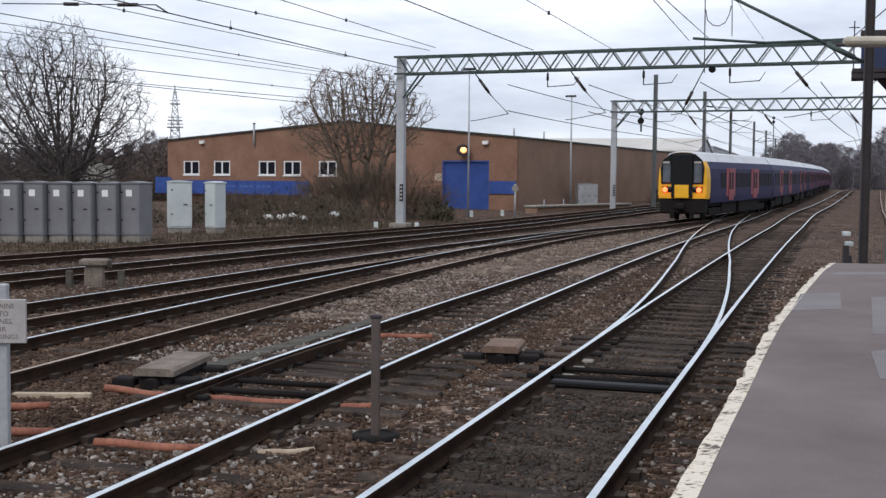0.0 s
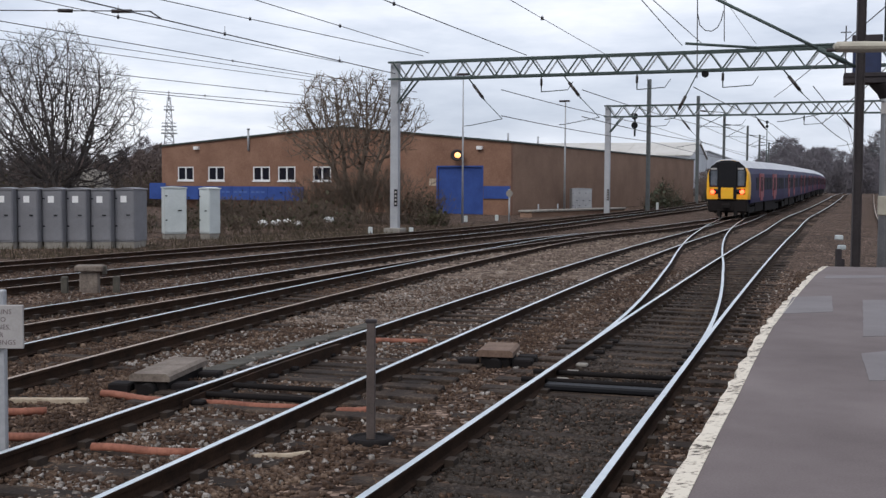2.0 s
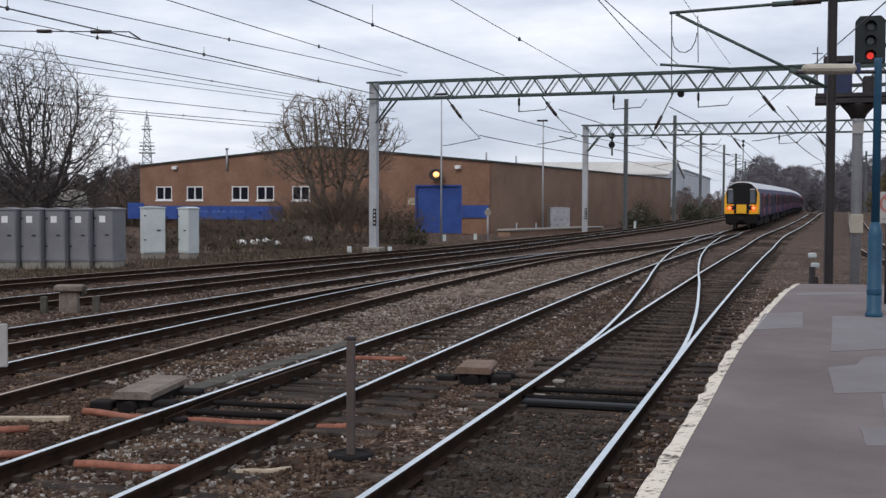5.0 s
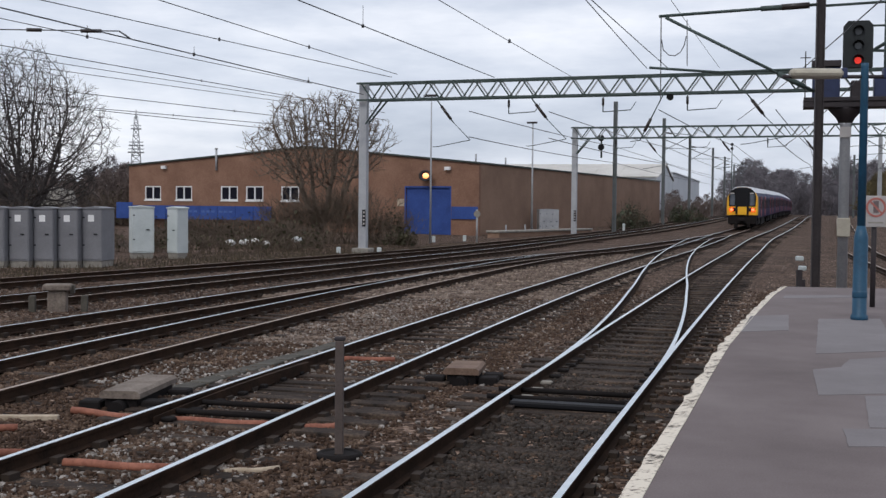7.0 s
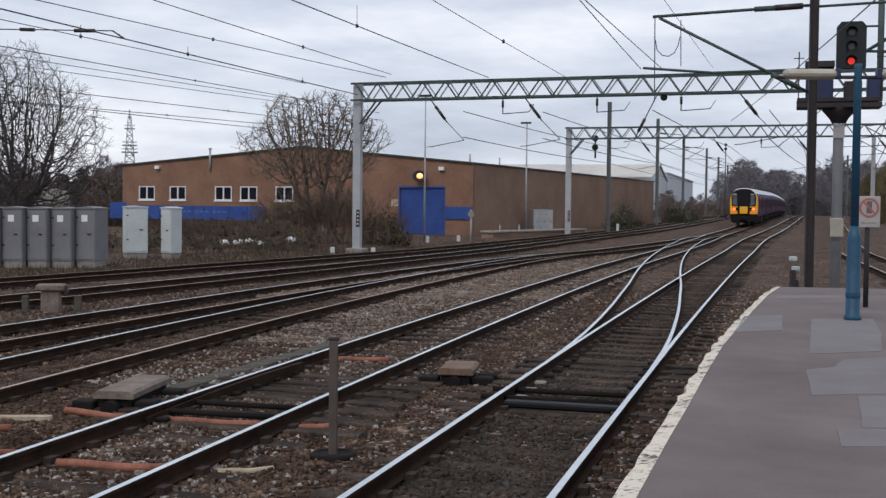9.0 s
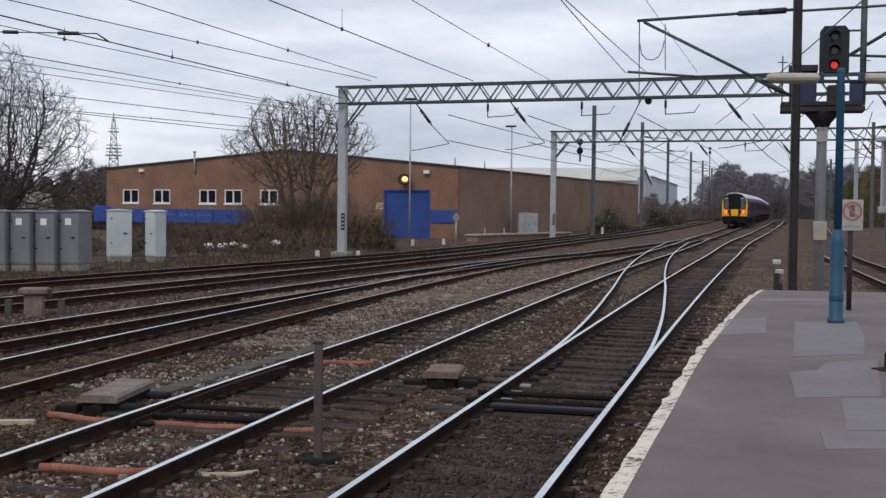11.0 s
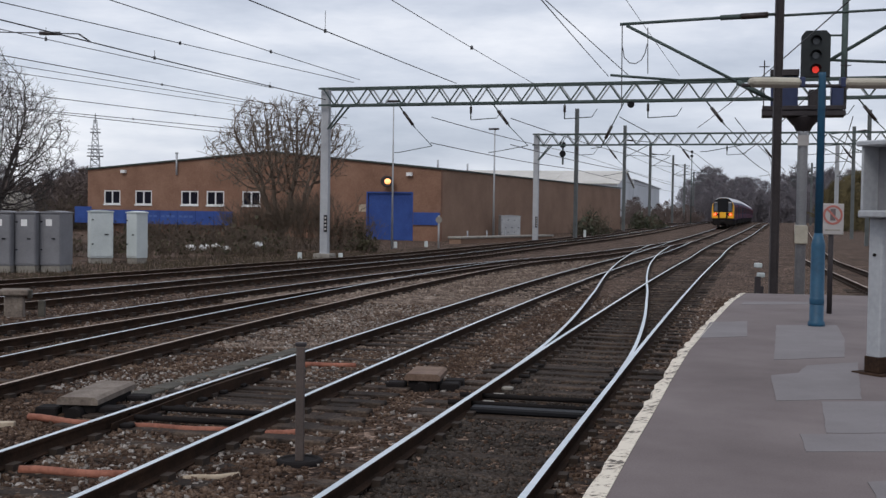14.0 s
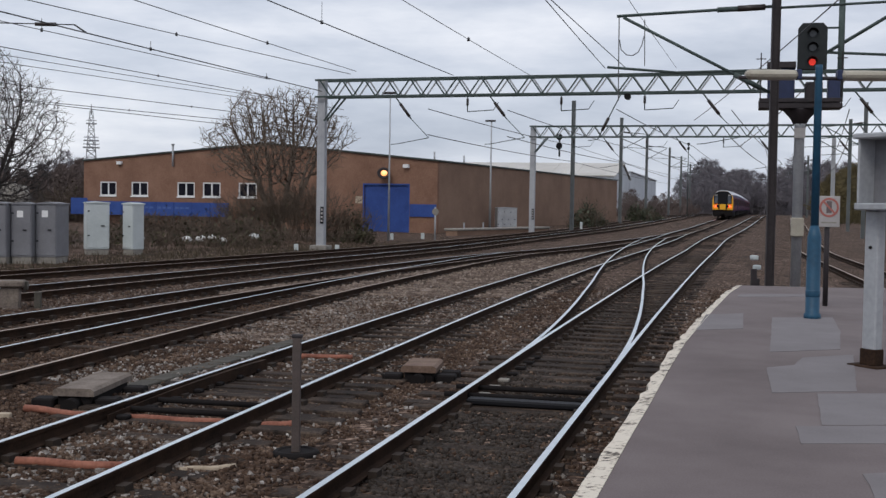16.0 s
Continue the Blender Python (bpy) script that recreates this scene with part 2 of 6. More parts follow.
M_RED = shade("faded_red_sign_ink", (0.36, 0.12, 0.10), 0.5)
M_INK = shade("faded_dark_sign_ink", (0.13, 0.10, 0.10), 0.6)
M_CORR = material("pale_corrugated_roof", [(0.42, 0.40, 0.37), (0.58, 0.56, 0.53)], 0.7, scale=0.15, fine=3, bump=0.05)
M_CLAD = material("white_cladding", [(0.45, 0.47, 0.50), (0.58, 0.60, 0.63)], 0.6, scale=0.2, fine=4, bump=0.05)
# far trees: distance haze mixed into the colour, paler and greyer than bark
M_WOODS = material("hazed_bare_woods", [(0.100, 0.090, 0.102), (0.185, 0.168, 0.182)], 0.98, scale=0.3, fine=2, bump=0)

M_PEDESTAL = material("rust_stained_concrete", [(0.10, 0.078, 0.064), (0.23, 0.19, 0.16)], 0.92, scale=4, fine=30, bump=0.4)
M_BROWNSCRUB = material("purple_brown_scrub", [(0.085, 0.064, 0.060), (0.165, 0.128, 0.114)], 0.98, scale=0.4, fine=3, bump=0)
M_OLIVE = material("olive_winter_hedge", [(0.060, 0.048, 0.022), (0.150, 0.118, 0.055)], 0.98, scale=0.4, fine=3, bump=0)
M_IVY = material("dark_ivy_leaf", [(0.026, 0.034, 0.018), (0.070, 0.078, 0.044)], 0.6, scale=1.4, fine=12, bump=0)


# ---- mesh helpers ----
def mesh_of(bm, mats, name="mesh", smooth=False):
    me = bpy.data.meshes.new(name)
    bm.normal_update()
    bm.to_mesh(me)
    bm.free()
    for m in mats if isinstance(mats, (list, tuple)) else [mats]:
        me.materials.append(m)
    if smooth:
        me.polygons.foreach_set("use_smooth", [True] * len(me.polygons))
    return me


def part(name, bm, mats, parent, label="", at=None, smooth=False):
    ob = new(name, bm if isinstance(bm, bpy.types.Mesh) else mesh_of(bm, mats, name, smooth))
    ob.parent = parent
    if at is not None:
        ob.matrix_basis = at
    return tagged(ob, label)


def thing(name, label, category, group="", kind="", at=None):
    ob = new(name)
    ob.empty_display_size = 0.2
    if at is not None:
        ob.matrix_basis = at
    return tagged(ob, label, category, group, kind)


def box(bm, a, b, bevel=0.0, mat=0, m=None):
    """A box between two corners."""
    vs = [bm.verts.new((x, y, z)) for x in (a[0], b[0]) for y in (a[1], b[1]) for z in (a[2], b[2])]
    fs = [bm.faces.new([vs[i] for i in q]) for q in ((0, 1, 3, 2), (4, 6, 7, 5), (0, 4, 5, 1), (2, 3, 7, 6), (0, 2, 6, 4), (1, 5, 7, 3))]
    for f in fs:
        f.material_index = mat
    if bevel:
        es = list({e for f in fs for e in f.edges})
        r = bmesh.ops.bevel(bm, geom=es, offset=bevel, segments=1, affect="EDGES", profile=0.5)
        for f in r["faces"]:
            f.material_index = mat
        vs = list({v for f in r["faces"] for v in f.verts} | {v for v in vs if v.is_valid})
    if m is not None:
        for v in vs:
            v.co = m @ v.co
    return vs


def boxes(*specs, bevel=0.0):
    bm = bmesh.new()
    for a, b in specs:
        box(bm, a, b, bevel)
    return bm


def rod(bm, p, q, r0, r1=None, seg=6, cap=True, mat=0):
    """A tapered round bar from p to q."""
    p, q = Vector(p), Vector(q)
    r1 = r0 if r1 is None else r1
    d = (q - p).normalized()
    u = d.orthogonal().normalized()
    w = d.cross(u)
    rings = []
    for c, r in ((p, r0), (q, r1)):
        rings.append([bm.verts.new(c + r * (math.cos(2 * math.pi * i / seg) * u + math.sin(2 * math.pi * i / seg) * w)) for i in range(seg)])
    for i in range(seg):
        f = bm.faces.new((rings[0][i], rings[0][(i + 1) % seg], rings[1][(i + 1) % seg], rings[1][i]))
        f.material_index, f.smooth = mat, seg > 5
    if cap:
        bm.faces.new(rings[0][::-1]).material_index = mat
        bm.faces.new(rings[1]).material_index = mat


def rods(*specs, seg=6):
    bm = bmesh.new()
    for s in specs:
        rod(bm, *s, seg=seg)
    return bm


def lathe(bm, profile, seg=14, m=None):
    """Rings of (radius, z) round the z axis."""
    rings = []
    for r, z in profile:
        ring = [bm.verts.new((r * math.cos(2 * math.pi * i / seg), r * math.sin(2 * math.pi * i / seg), z)) for i in range(seg)]
        rings.append(ring)
    for a, b in zip(rings, rings[1:]):
        for i in range(seg):
            bm.faces.new((a[i], a[(i + 1) % seg], b[(i + 1) % seg], b[i])).smooth = True
    bm.faces.new(rings[0][::-1])
    bm.faces.new(rings[-1])
    if m is not None:
        for ring in rings:
            for v in ring:
                v.co = m @ v.co
    return bm


def prism(bm, outline, y0, y1, mat=0):
    """An outline of (x, z) pushed along y."""
    a = [bm.verts.new((x, y0, z)) for x, z in outline]
    b = [bm.verts.new((x, y1, z)) for x, z in outline]
    k = len(outline)
    fs = [bm.faces.new(a), bm.faces.new(b[::-1])]
    fs += [bm.faces.new((a[(i + 1) % k], a[i], b[i], b[(i + 1) % k])) for i in range(k)]
    for f in fs:
        f.material_index = mat
    return bm


def skin(bm, rings, close=True, mat=0, ends=True):
    vs = [[bm.verts.new(p) for p in r] for r in rings]
    for a, b in zip(vs, vs[1:]):
        k = len(a)
        for i in range(k if close else k - 1):
            f = bm.faces.new((a[i], a[(i + 1) % k], b[(i + 1) % k], b[i]))
            f.material_index, f.smooth = mat, False
    if ends:
        bm.faces.new(vs[0][::-1]).material_index = mat
        bm.faces.new(vs[-1]).material_index = mat
    bmesh.ops.recalc_face_normals(bm, faces=bm.faces[:])


def tube(bm, pts, r, seg=6):
    """One bent round bar through the points."""
    rings = []
    for i, p in enumerate(pts):
        d = (pts[min(i + 1, len(pts) - 1)] - pts[max(i - 1, 0)]).normalized()
        u = d.cross(Vector((0, 0, 1))).normalized()
        w = u.cross(d)
        rings.append([tuple(p + r * (math.cos(2 * math.pi * k / seg) * u + math.sin(2 * math.pi * k / seg) * w)) for k in range(seg)])
    skin(bm, rings)


def raw_mesh(name, verts, faces, mat, smooth=False):
    me = bpy.data.meshes.new(name)
    me.from_pydata(verts, [], faces)
    me.materials.append(mat)
    if smooth:
        me.polygons.foreach_set("use_smooth", [True] * len(me.polygons))
    return me


def rise(y):
    """The yard climbs gently beyond the first gantry."""
    return 0.0085 * min(max(0.0, y - 60.0), 118.0)


def turned(x, y, z, a):
    return Matrix.Translation((x, y, z + rise(y))) @ Matrix.Rotation(a, 4, "Z")


# ---- lines of the tracks: x for a given y ----
class Line:
    def __init__(self, *pts):
        self.y = np.array([p[0] for p in pts], float)
        self.x = np.array([p[1] for p in pts], float)
        self.s = np.gradient(self.x, self.y)

    def at(self, y):
        y = np.asarray(y, float)
        i = np.clip(np.searchsorted(self.y, y) - 1, 0, len(self.y) - 2)
        h = self.y[i + 1] - self.y[i]
        t = (y - self.y[i]) / h
        tc = np.clip(t, 0, 1)
        v = (2 * tc**3 - 3 * tc**2 + 1) * self.x[i] + (tc**3 - 2 * tc**2 + tc) * h * self.s[i] + (-2 * tc**3 + 3 * tc**2) * self.x[i + 1] + (tc**3 - tc**2) * h * self.s[i + 1]
        return v + np.where(t < 0, t * h * self.s[i], 0) + np.where(t > 1, (t - 1) * h * self.s[i + 1], 0)

    def path(self, y0, y1, step):
        """Points and sideways directions (to the right) at even steps."""
        ys = np.arange(y0, y1 + step * 0.5, step * 0.95)
        xs = self.at(ys)
        sl = (self.at(ys + 0.05) - self.at(ys - 0.05)) / 0.1
        n = np.stack([1 / np.hypot(1, sl), -sl / np.hypot(1, sl)], 1)
        return np.stack([xs, ys], 1), n


FAR = [(152, 42.2), (220, 64.1), (265, 78.2), (420, 127.5)]
LINES = {
    "platform": Line((-12, -5.85), (0, -2.43), (10, 0.47), (20, 3.41), (30, 6.40), (40, 9.43), (50, 12.50), (60, 15.62), (80, 21.98), (100, 28.9), (120, 35.7), (152, 46.4), (220, 68.8), (420, 135.6)),
    "second": Line((-6, -6.9), (0, -5.55), (5, -4.27), (10, -2.97), (15, -1.63), (20, -0.25), (30, 2.60), (40, 5.58), (50, 8.70), (60, 11.95), (70, 15.34), (80, 18.6), (90, 21.75), (97, 24.25)),
    "third": Line((0, -8.68), (10, -6.70), (20, -4.44), (30, -1.90), (40, 0.92), (50, 4.05), (55, 5.95), (60, 8.5), (65, 10.95), (70, 13.25), (76, 16.0), (82, 18.6), (88, 21.0), (96, 23.8), (105, 26.9), (116, 30.5), (132, 35.8), *FAR),
    "branch": Line((8, -10.9), (15, -8.76), (25, -5.63), (32, -3.4), (38, -1.3), (44, 1.0), (50, 3.4), (56, 6.2)),
    "fifth": Line((14, -14.7), (20, -12.33), (30, -8.40), (40, -4.53), (50, -0.73), (60, 3.00), (80, 10.6), (100, 18.3), (120, 25.2), (152, 35.8), (220, 57.6), (420, 124.8)),
    "sixth": Line((20, -18.12), (30, -13.49), (40, -9.0), (50, -4.64), (60, -0.4), (70, 3.7), (80, 7.8), (100, 15.3), (120, 22.0), (152, 32.4), (220, 54.0), (420, 121.2)),
    "crossover": Line((13, 1.35), (16, 2.22), (19.1, 3.06), (23.1, 4.03), (26.5, 4.80), (30.2, 5.60), (34, 6.42), (38, 7.24), (47.8, 9.35), (56, 11.25), (64.2, 13.31), (74.6, 16.2), (79.4, 17.6), (84, 19.4), (90, 21.7), (98, 24.45)),
    "opposite": Line((16, 11.2), (30, 14.0), (45, 17.8), (60, 21.8), (80, 28.2), (110, 38.2), (152, 52.4), (220, 75.5), (420, 143)),
}
RAIL = [(-0.031, 0.0), (0.031, 0.0), (0.036, -0.007), (0.036, -0.034), (0.010, -0.045), (0.010, -0.128), (0.070, -0.145), (0.070, -0.158), (-0.070, -0.158), (-0.070, -0.145), (-0.010, -0.128), (-0.010, -0.045), (-0.036, -0.034), (-0.036, -0.007)]
GAUGE = 0.7535


def rail_mesh(pts, side, off, head, drop=0.0):
    """A rail swept along a line, its head shiny."""
    verts, faces, mats = [], [], []
    k = len(RAIL)
    for (x, y), (nx, ny) in zip(pts, side):
        for o, z in RAIL:
            verts.append((x + nx * (off + o), y + ny * (off + o), z - drop + rise(y)))
    for i in range(len(pts) - 1):
        for j in range(k):
            a, b = i * k + j, i * k + (j + 1) % k
            faces.append((a, b, b + k, a + k))
            mats.append(1 if j == 0 else 0)
    faces += [tuple(range(k))[::-1], tuple(range(len(verts) - k, len(verts)))]
    mats += [0, 0]
    me = bpy.data.meshes.new("rail")
    me.from_pydata(verts, [], faces)
    me.materials.append(M_RAIL)
    me.materials.append(head)
    me.polygons.foreach_set("material_index", mats)
    return me


def block_mesh(name, sx, sy, sz, mat, bevel=0.012):
    bm = bmesh.new()
    box(bm, (-sx / 2, -sy / 2, -sz), (sx / 2, sy / 2, 0), bevel)
    return mesh_of(bm, mat, name)


SLEEPER = block_mesh("sleeper", 2.55, 0.25, 0.13, M_SLEEPER, 0.015)
CUBE = [(-1, -1, -1), (1, -1, -1), (1, 1, -1), (-1, 1, -1), (-1, -1, 1), (1, -1, 1), (1, 1, 1), (-1, 1, 1)]
CUBE_F = [(0, 3, 2, 1), (4, 5, 6, 7), (0, 1, 5, 4), (1, 2, 6, 5), (2, 3, 7, 6), (3, 0, 4, 7)]


def many_blocks(name, items, mat):
    """Many small oriented blocks in one mesh: centre, half sizes, direction of their x axis."""
    verts, faces = [], []
    for (cx, cy, cz), (hx, hy, hz), (ux, uy) in items:
        b = len(verts)
        verts += [(cx + ux * hx * x - uy * hy * y, cy + uy * hx * x + ux * hy * y, cz + hz * z) for x, y, z in CUBE]
        faces += [tuple(b + i for i in f) for f in CUBE_F]
    return raw_mesh(name, verts, faces, mat)


def track(key, y0, y1, label, heads=(M_HEAD, M_HEAD), near=58, sleepers=True, skip=None, sleeper_z=-0.192, drop=0.0):
    line = LINES[key]
    t = thing("railway_track", label, "railway track", "tracks of the yard", "structure")
    pts, n = line.path(y0, y1, 1.0)
    for off, head in zip((-GAUGE, GAUGE), heads):
        part("rail", rail_mesh(pts, n, off, head, drop), None, t)
    if not sleepers:
        return t
    pts, n = line.path(y0 + 0.3, min(y1, 210), 0.72)
    rnd = random.Random(len(key))
    far, chairs = [], []
    for (x, y), (ux, uy) in zip(pts, n):
        if skip and skip[0] < y < skip[1]:
            continue
        a = math.atan2(uy, ux) + rnd.uniform(-0.02, 0.02)
        z = sleeper_z + rnd.uniform(-0.016, 0.010)
        if y < near:
            part("sleeper", SLEEPER, None, t, at=turned(x + rnd.uniform(-0.05, 0.05), y, z, a))
        else:
            far.append(((x, y, z - 0.085 + rise(y)), (1.27, 0.125, 0.065), (ux, uy)))
        if y < 70:
            for off in (-GAUGE, GAUGE):
                for e in (-0.11, 0.11):
                    chairs.append(((x + ux * (off + e), y + uy * (off + e), -0.150 + rise(y)), (0.042, 0.075, 0.035), (ux, uy)))
    if far:
        tagged(part("far_sleepers", many_blocks("far_sleepers", far, M_SLEEPER), None, t), kind="stuff")
    if chairs:
        tagged(part("rail_chairs", many_blocks("rail_chairs", chairs, M_CHAIR), None, t), kind="stuff")
    return t


# ---- ground ----
def ground():
    xs = np.concatenate([np.linspace(-1500, -90, 12), np.linspace(-80, -22, 20), np.linspace(-21, 26, 140), np.linspace(27, 120, 40), np.linspace(140, 1500, 12)])
    ys = np.concatenate([np.linspace(-300, -8, 8), np.linspace(-6, 45, 150), np.linspace(46, 130, 60), np.linspace(136, 420, 30), np.linspace(460, 2600, 12)])
    verts, faces = [], []
    for y in ys:
        for x in xs:
            z = -0.195 + 0.03 * noise.noise((x * 0.9, y * 0.9, 0)) + 0.04 * noise.noise((x * 0.16, y * 0.16, 3)) + rise(y)
            verts.append((x, y, z))
    w = len(xs)
    for j in range(len(ys) - 1):
        for i in range(w - 1):
            faces.append((j * w + i, j * w + i + 1, (j + 1) * w + i + 1, (j + 1) * w + i))
    g = new("ground", raw_mesh("ground", verts, faces, M_GROUND, True))
    tagged(g, "brown stony railway yard ground with worn ballast", "ground", kind="structure")


ground()


def in_platform(x, y):
    return y < 20.6 and x > LINES["platform"].at(y) + 1.45


def stones(name, label, mat, count, size, keep, seed, y0=4.0, y1=34.0):
    """Loose ballast: many small angular stones."""
    rng = np.random.default_rng(seed)
    pts = []
    while len(pts) < count:
        y = y0 + (y1 - y0) * rng.random() ** 1.7
        x = rng.uniform(-0.42 * y - 1.5, 0.30 * y + 1.0)
        if keep(x, y, rng):
            pts.append((x, y))
    pts = np.array(pts)
    c = np.array(CUBE, float)
    s = size * rng.uniform(0.5, 1.5, (count, 1, 1)) * rng.uniform(0.55, 1.2, (count, 1, 3))
    v = c[None] * s * rng.uniform(0.6, 1.15, (count, 8, 3))
    a = rng.uniform(0, 2 * np.pi, count)
    ca, sa = np.cos(a)[:, None], np.sin(a)[:, None]
    b = rng.uniform(-0.7, 0.7, count)
    cb, sb = np.cos(b)[:, None], np.sin(b)[:, None]
    x, y, z = v[..., 0], v[..., 1], v[..., 2]
    y, z = y * cb - z * sb, y * sb + z * cb
    x, y = x * ca - y * sa, x * sa + y * ca
    zz = np.array([-0.188 + rise(py) + 0.03 * noise.noise((px * 0.9, py * 0.9, 0)) + 0.04 * noise.noise((px * 0.16, py * 0.16, 3)) for px, py in pts])
    v = np.stack([x + pts[:, :1], y + pts[:, 1:], z + zz[:, None]], -1).reshape(-1, 3)
    f = (np.array(CUBE_F)[None] + 8 * np.arange(count)[:, None, None]).reshape(-1, 4)
    me = bpy.data.meshes.new(name)
    me.vertices.add(len(v))
    me.vertices.foreach_set("co", v.ravel())
    me.loops.add(f.size)
    me.loops.foreach_set("vertex_index", f.ravel().astype(np.int32))
    me.polygons.add(len(f))
    me.polygons.foreach_set("loop_start", np.arange(0, f.size, 4, dtype=np.int32))
    me.update(calc_edges=True)
    me.materials.append(mat)
    tagged(new(name, me), label, "ballast", kind="stuff")


def keep_brown(x, y, rng):
    if in_platform(x, y):
        return False
    d = abs(x - LINES["platform"].at(y))
    return rng.random() < (0.05 if d < 0.74 else 0.3 if d < 1.7 else 0.4 if x < LINES["third"].at(y) - 0.9 else 1.0)


def keep_pale(x, y, rng):
    if in_platform(x, y):
        return False
    second, third = LINES["second"].at(y), LINES["third"].at(y)
    if abs(x - LINES["platform"].at(y)) < 0.8:
        return False
    if abs(x - second) < 1.2:
        return rng.random() < 0.30
    if second < x or x < third - 1:
        return rng.random() < 0.05
    return y > 15 + 2 * noise.noise((x * 0.5, y * 0.5, 1)) and third + 0.9 < x and rng.random() < 0.55 + 0.9 * noise.noise((x * 0.4, y * 0.4, 7))


stones("loose_ballast", "brown rust-stained loose ballast stones", M_STONE, 46000, 0.0205, keep_brown, 3)
stones("pale_ballast", "pale grey loose ballast stones between the rails", M_PALE, 11500, 0.019, keep_pale, 4)
stones("pale_ballast", "pale ballast spread between the middle tracks", M_MIDSTONE, 9500, 0.021, keep_pale, 14, 20.0, 50.0)

stones("oily_ballast", "dark oily ballast between the rails of the platform track", M_OILY, 15000, 0.021, lambda x, y, rng: abs(x - LINES["platform"].at(y)) < 0.80 and rng.random() < (44 - y) / 22, 21, 4.0, 42.0)
stones("far_ballast", "grey-brown ballast stones between the farther tracks", M_MIDSTONE, 17000, 0.034, lambda x, y, rng: LINES["branch"].at(y) - 1.4 < x < LINES["second"].at(y) + 1.1, 9, 30.0, 62.0)

# ---- tracks ----
track("platform", -11, 420, "straight platform track with polished rails on dark timber sleepers", sleeper_z=-0.168)
track("second", -5, 95, "second track with polished rails on dark timber sleepers", (M_HEAD, M_HEAD), drop=0.004, sleeper_z=-0.168)
track("third", 2, 420, "running track with one bright and one rusty rail", (M_HEAD, M_HEAD_DULL), sleeper_z=-0.178)
track("branch", 9, 55, "branch track joining the running track with worn rails", (M_HEAD, M_HEAD_DULL), drop=0.006)
track("fifth", 15, 420, "polished running track beyond the branch on timber sleepers", (M_HEAD, M_HEAD_DULL), near=50)
track("sixth", 21, 420, "outermost running track beside the cabinets with half-rusty rails", (M_HEAD_DULL, M_HEAD_DULL), near=50)
track("crossover", 14, 97, "curved crossover track with polished rails", sleepers=False, drop=0.008)
track("opposite", 21, 420, "track on the far side of the platform end", (M_HEAD_DULL, M_HEAD_DULL), near=40)


# ---- platform ----
EDGE = [1.655, 1.69, 1.715, 1.74, 1.79, 1.97, 2.16, 2.34]      # metres from the middle of the track


def platform():
    line = LINES["platform"]
    ys = np.linspace(-14, 20.3, 170)
    sl = (line.at(ys + 0.05) - line.at(ys - 0.05)) / 0.1
    off = np.interp(ys, [5, 7, 8, 9.5, 11.6, 15.2, 18.5, 20.4], EDGE)
    ex, ey = line.at(ys) + off / np.hypot(1, sl), ys - off * sl / np.hypot(1, sl)
    p = thing("platform", "grey asphalt station platform with a ramped end", "platform", kind="structure")
    rx = np.interp(ys, [-14, 12, 20.3], [16.0, 10.4, 9.0])
    rng = random.Random(8)
    for name, o0, o1, z0, z1, mat, lab in (("surface", 0.105, None, -0.3, 0.900, M_ASPHALT, "purple-grey asphalt surface"), ("white_edge", 0.0, 0.107, 0.60, 0.905, M_EDGE, "chipped white-painted edge stones"), ("edge_wall", 0.06, 0.115, -0.3, 0.60, M_BRICKSIDE, "dark brick face below the edge")):
        bm = bmesh.new()
        prev = None
        for i in range(len(ys)):
            n = Vector((1 / math.hypot(1, sl[i]), -sl[i] / math.hypot(1, sl[i]), 0))
            e = Vector((ex[i], ey[i], 0))
            rough = (rng.uniform(-0.006, 0.016) + (0.03 if rng.random() < 0.14 else 0)) if name == "white_edge" else 0
            a = e + n * (o0 + rough)
            b = e + n * o1 if o1 is not None else Vector((rx[i], ey[i] - sl[i] * 0.55 * (rx[i] - ex[i]), 0))
            ring = [bm.verts.new((v.x, v.y, z)) for v, z in ((a, z0), (a, z1 - (0.012 if name == "white_edge" else 0)), (b, z1), (b, z0))]
            if prev:
                for j in range(4):
                    bm.faces.new((prev[j], prev[(j + 1) % 4], ring[(j + 1) % 4], ring[j]))
            else:
                bm.faces.new(ring[::-1])
            prev = ring
        bm.faces.new(prev)
        part(name, bm, mat, p, lab)
    return p


PLATFORM = platform()


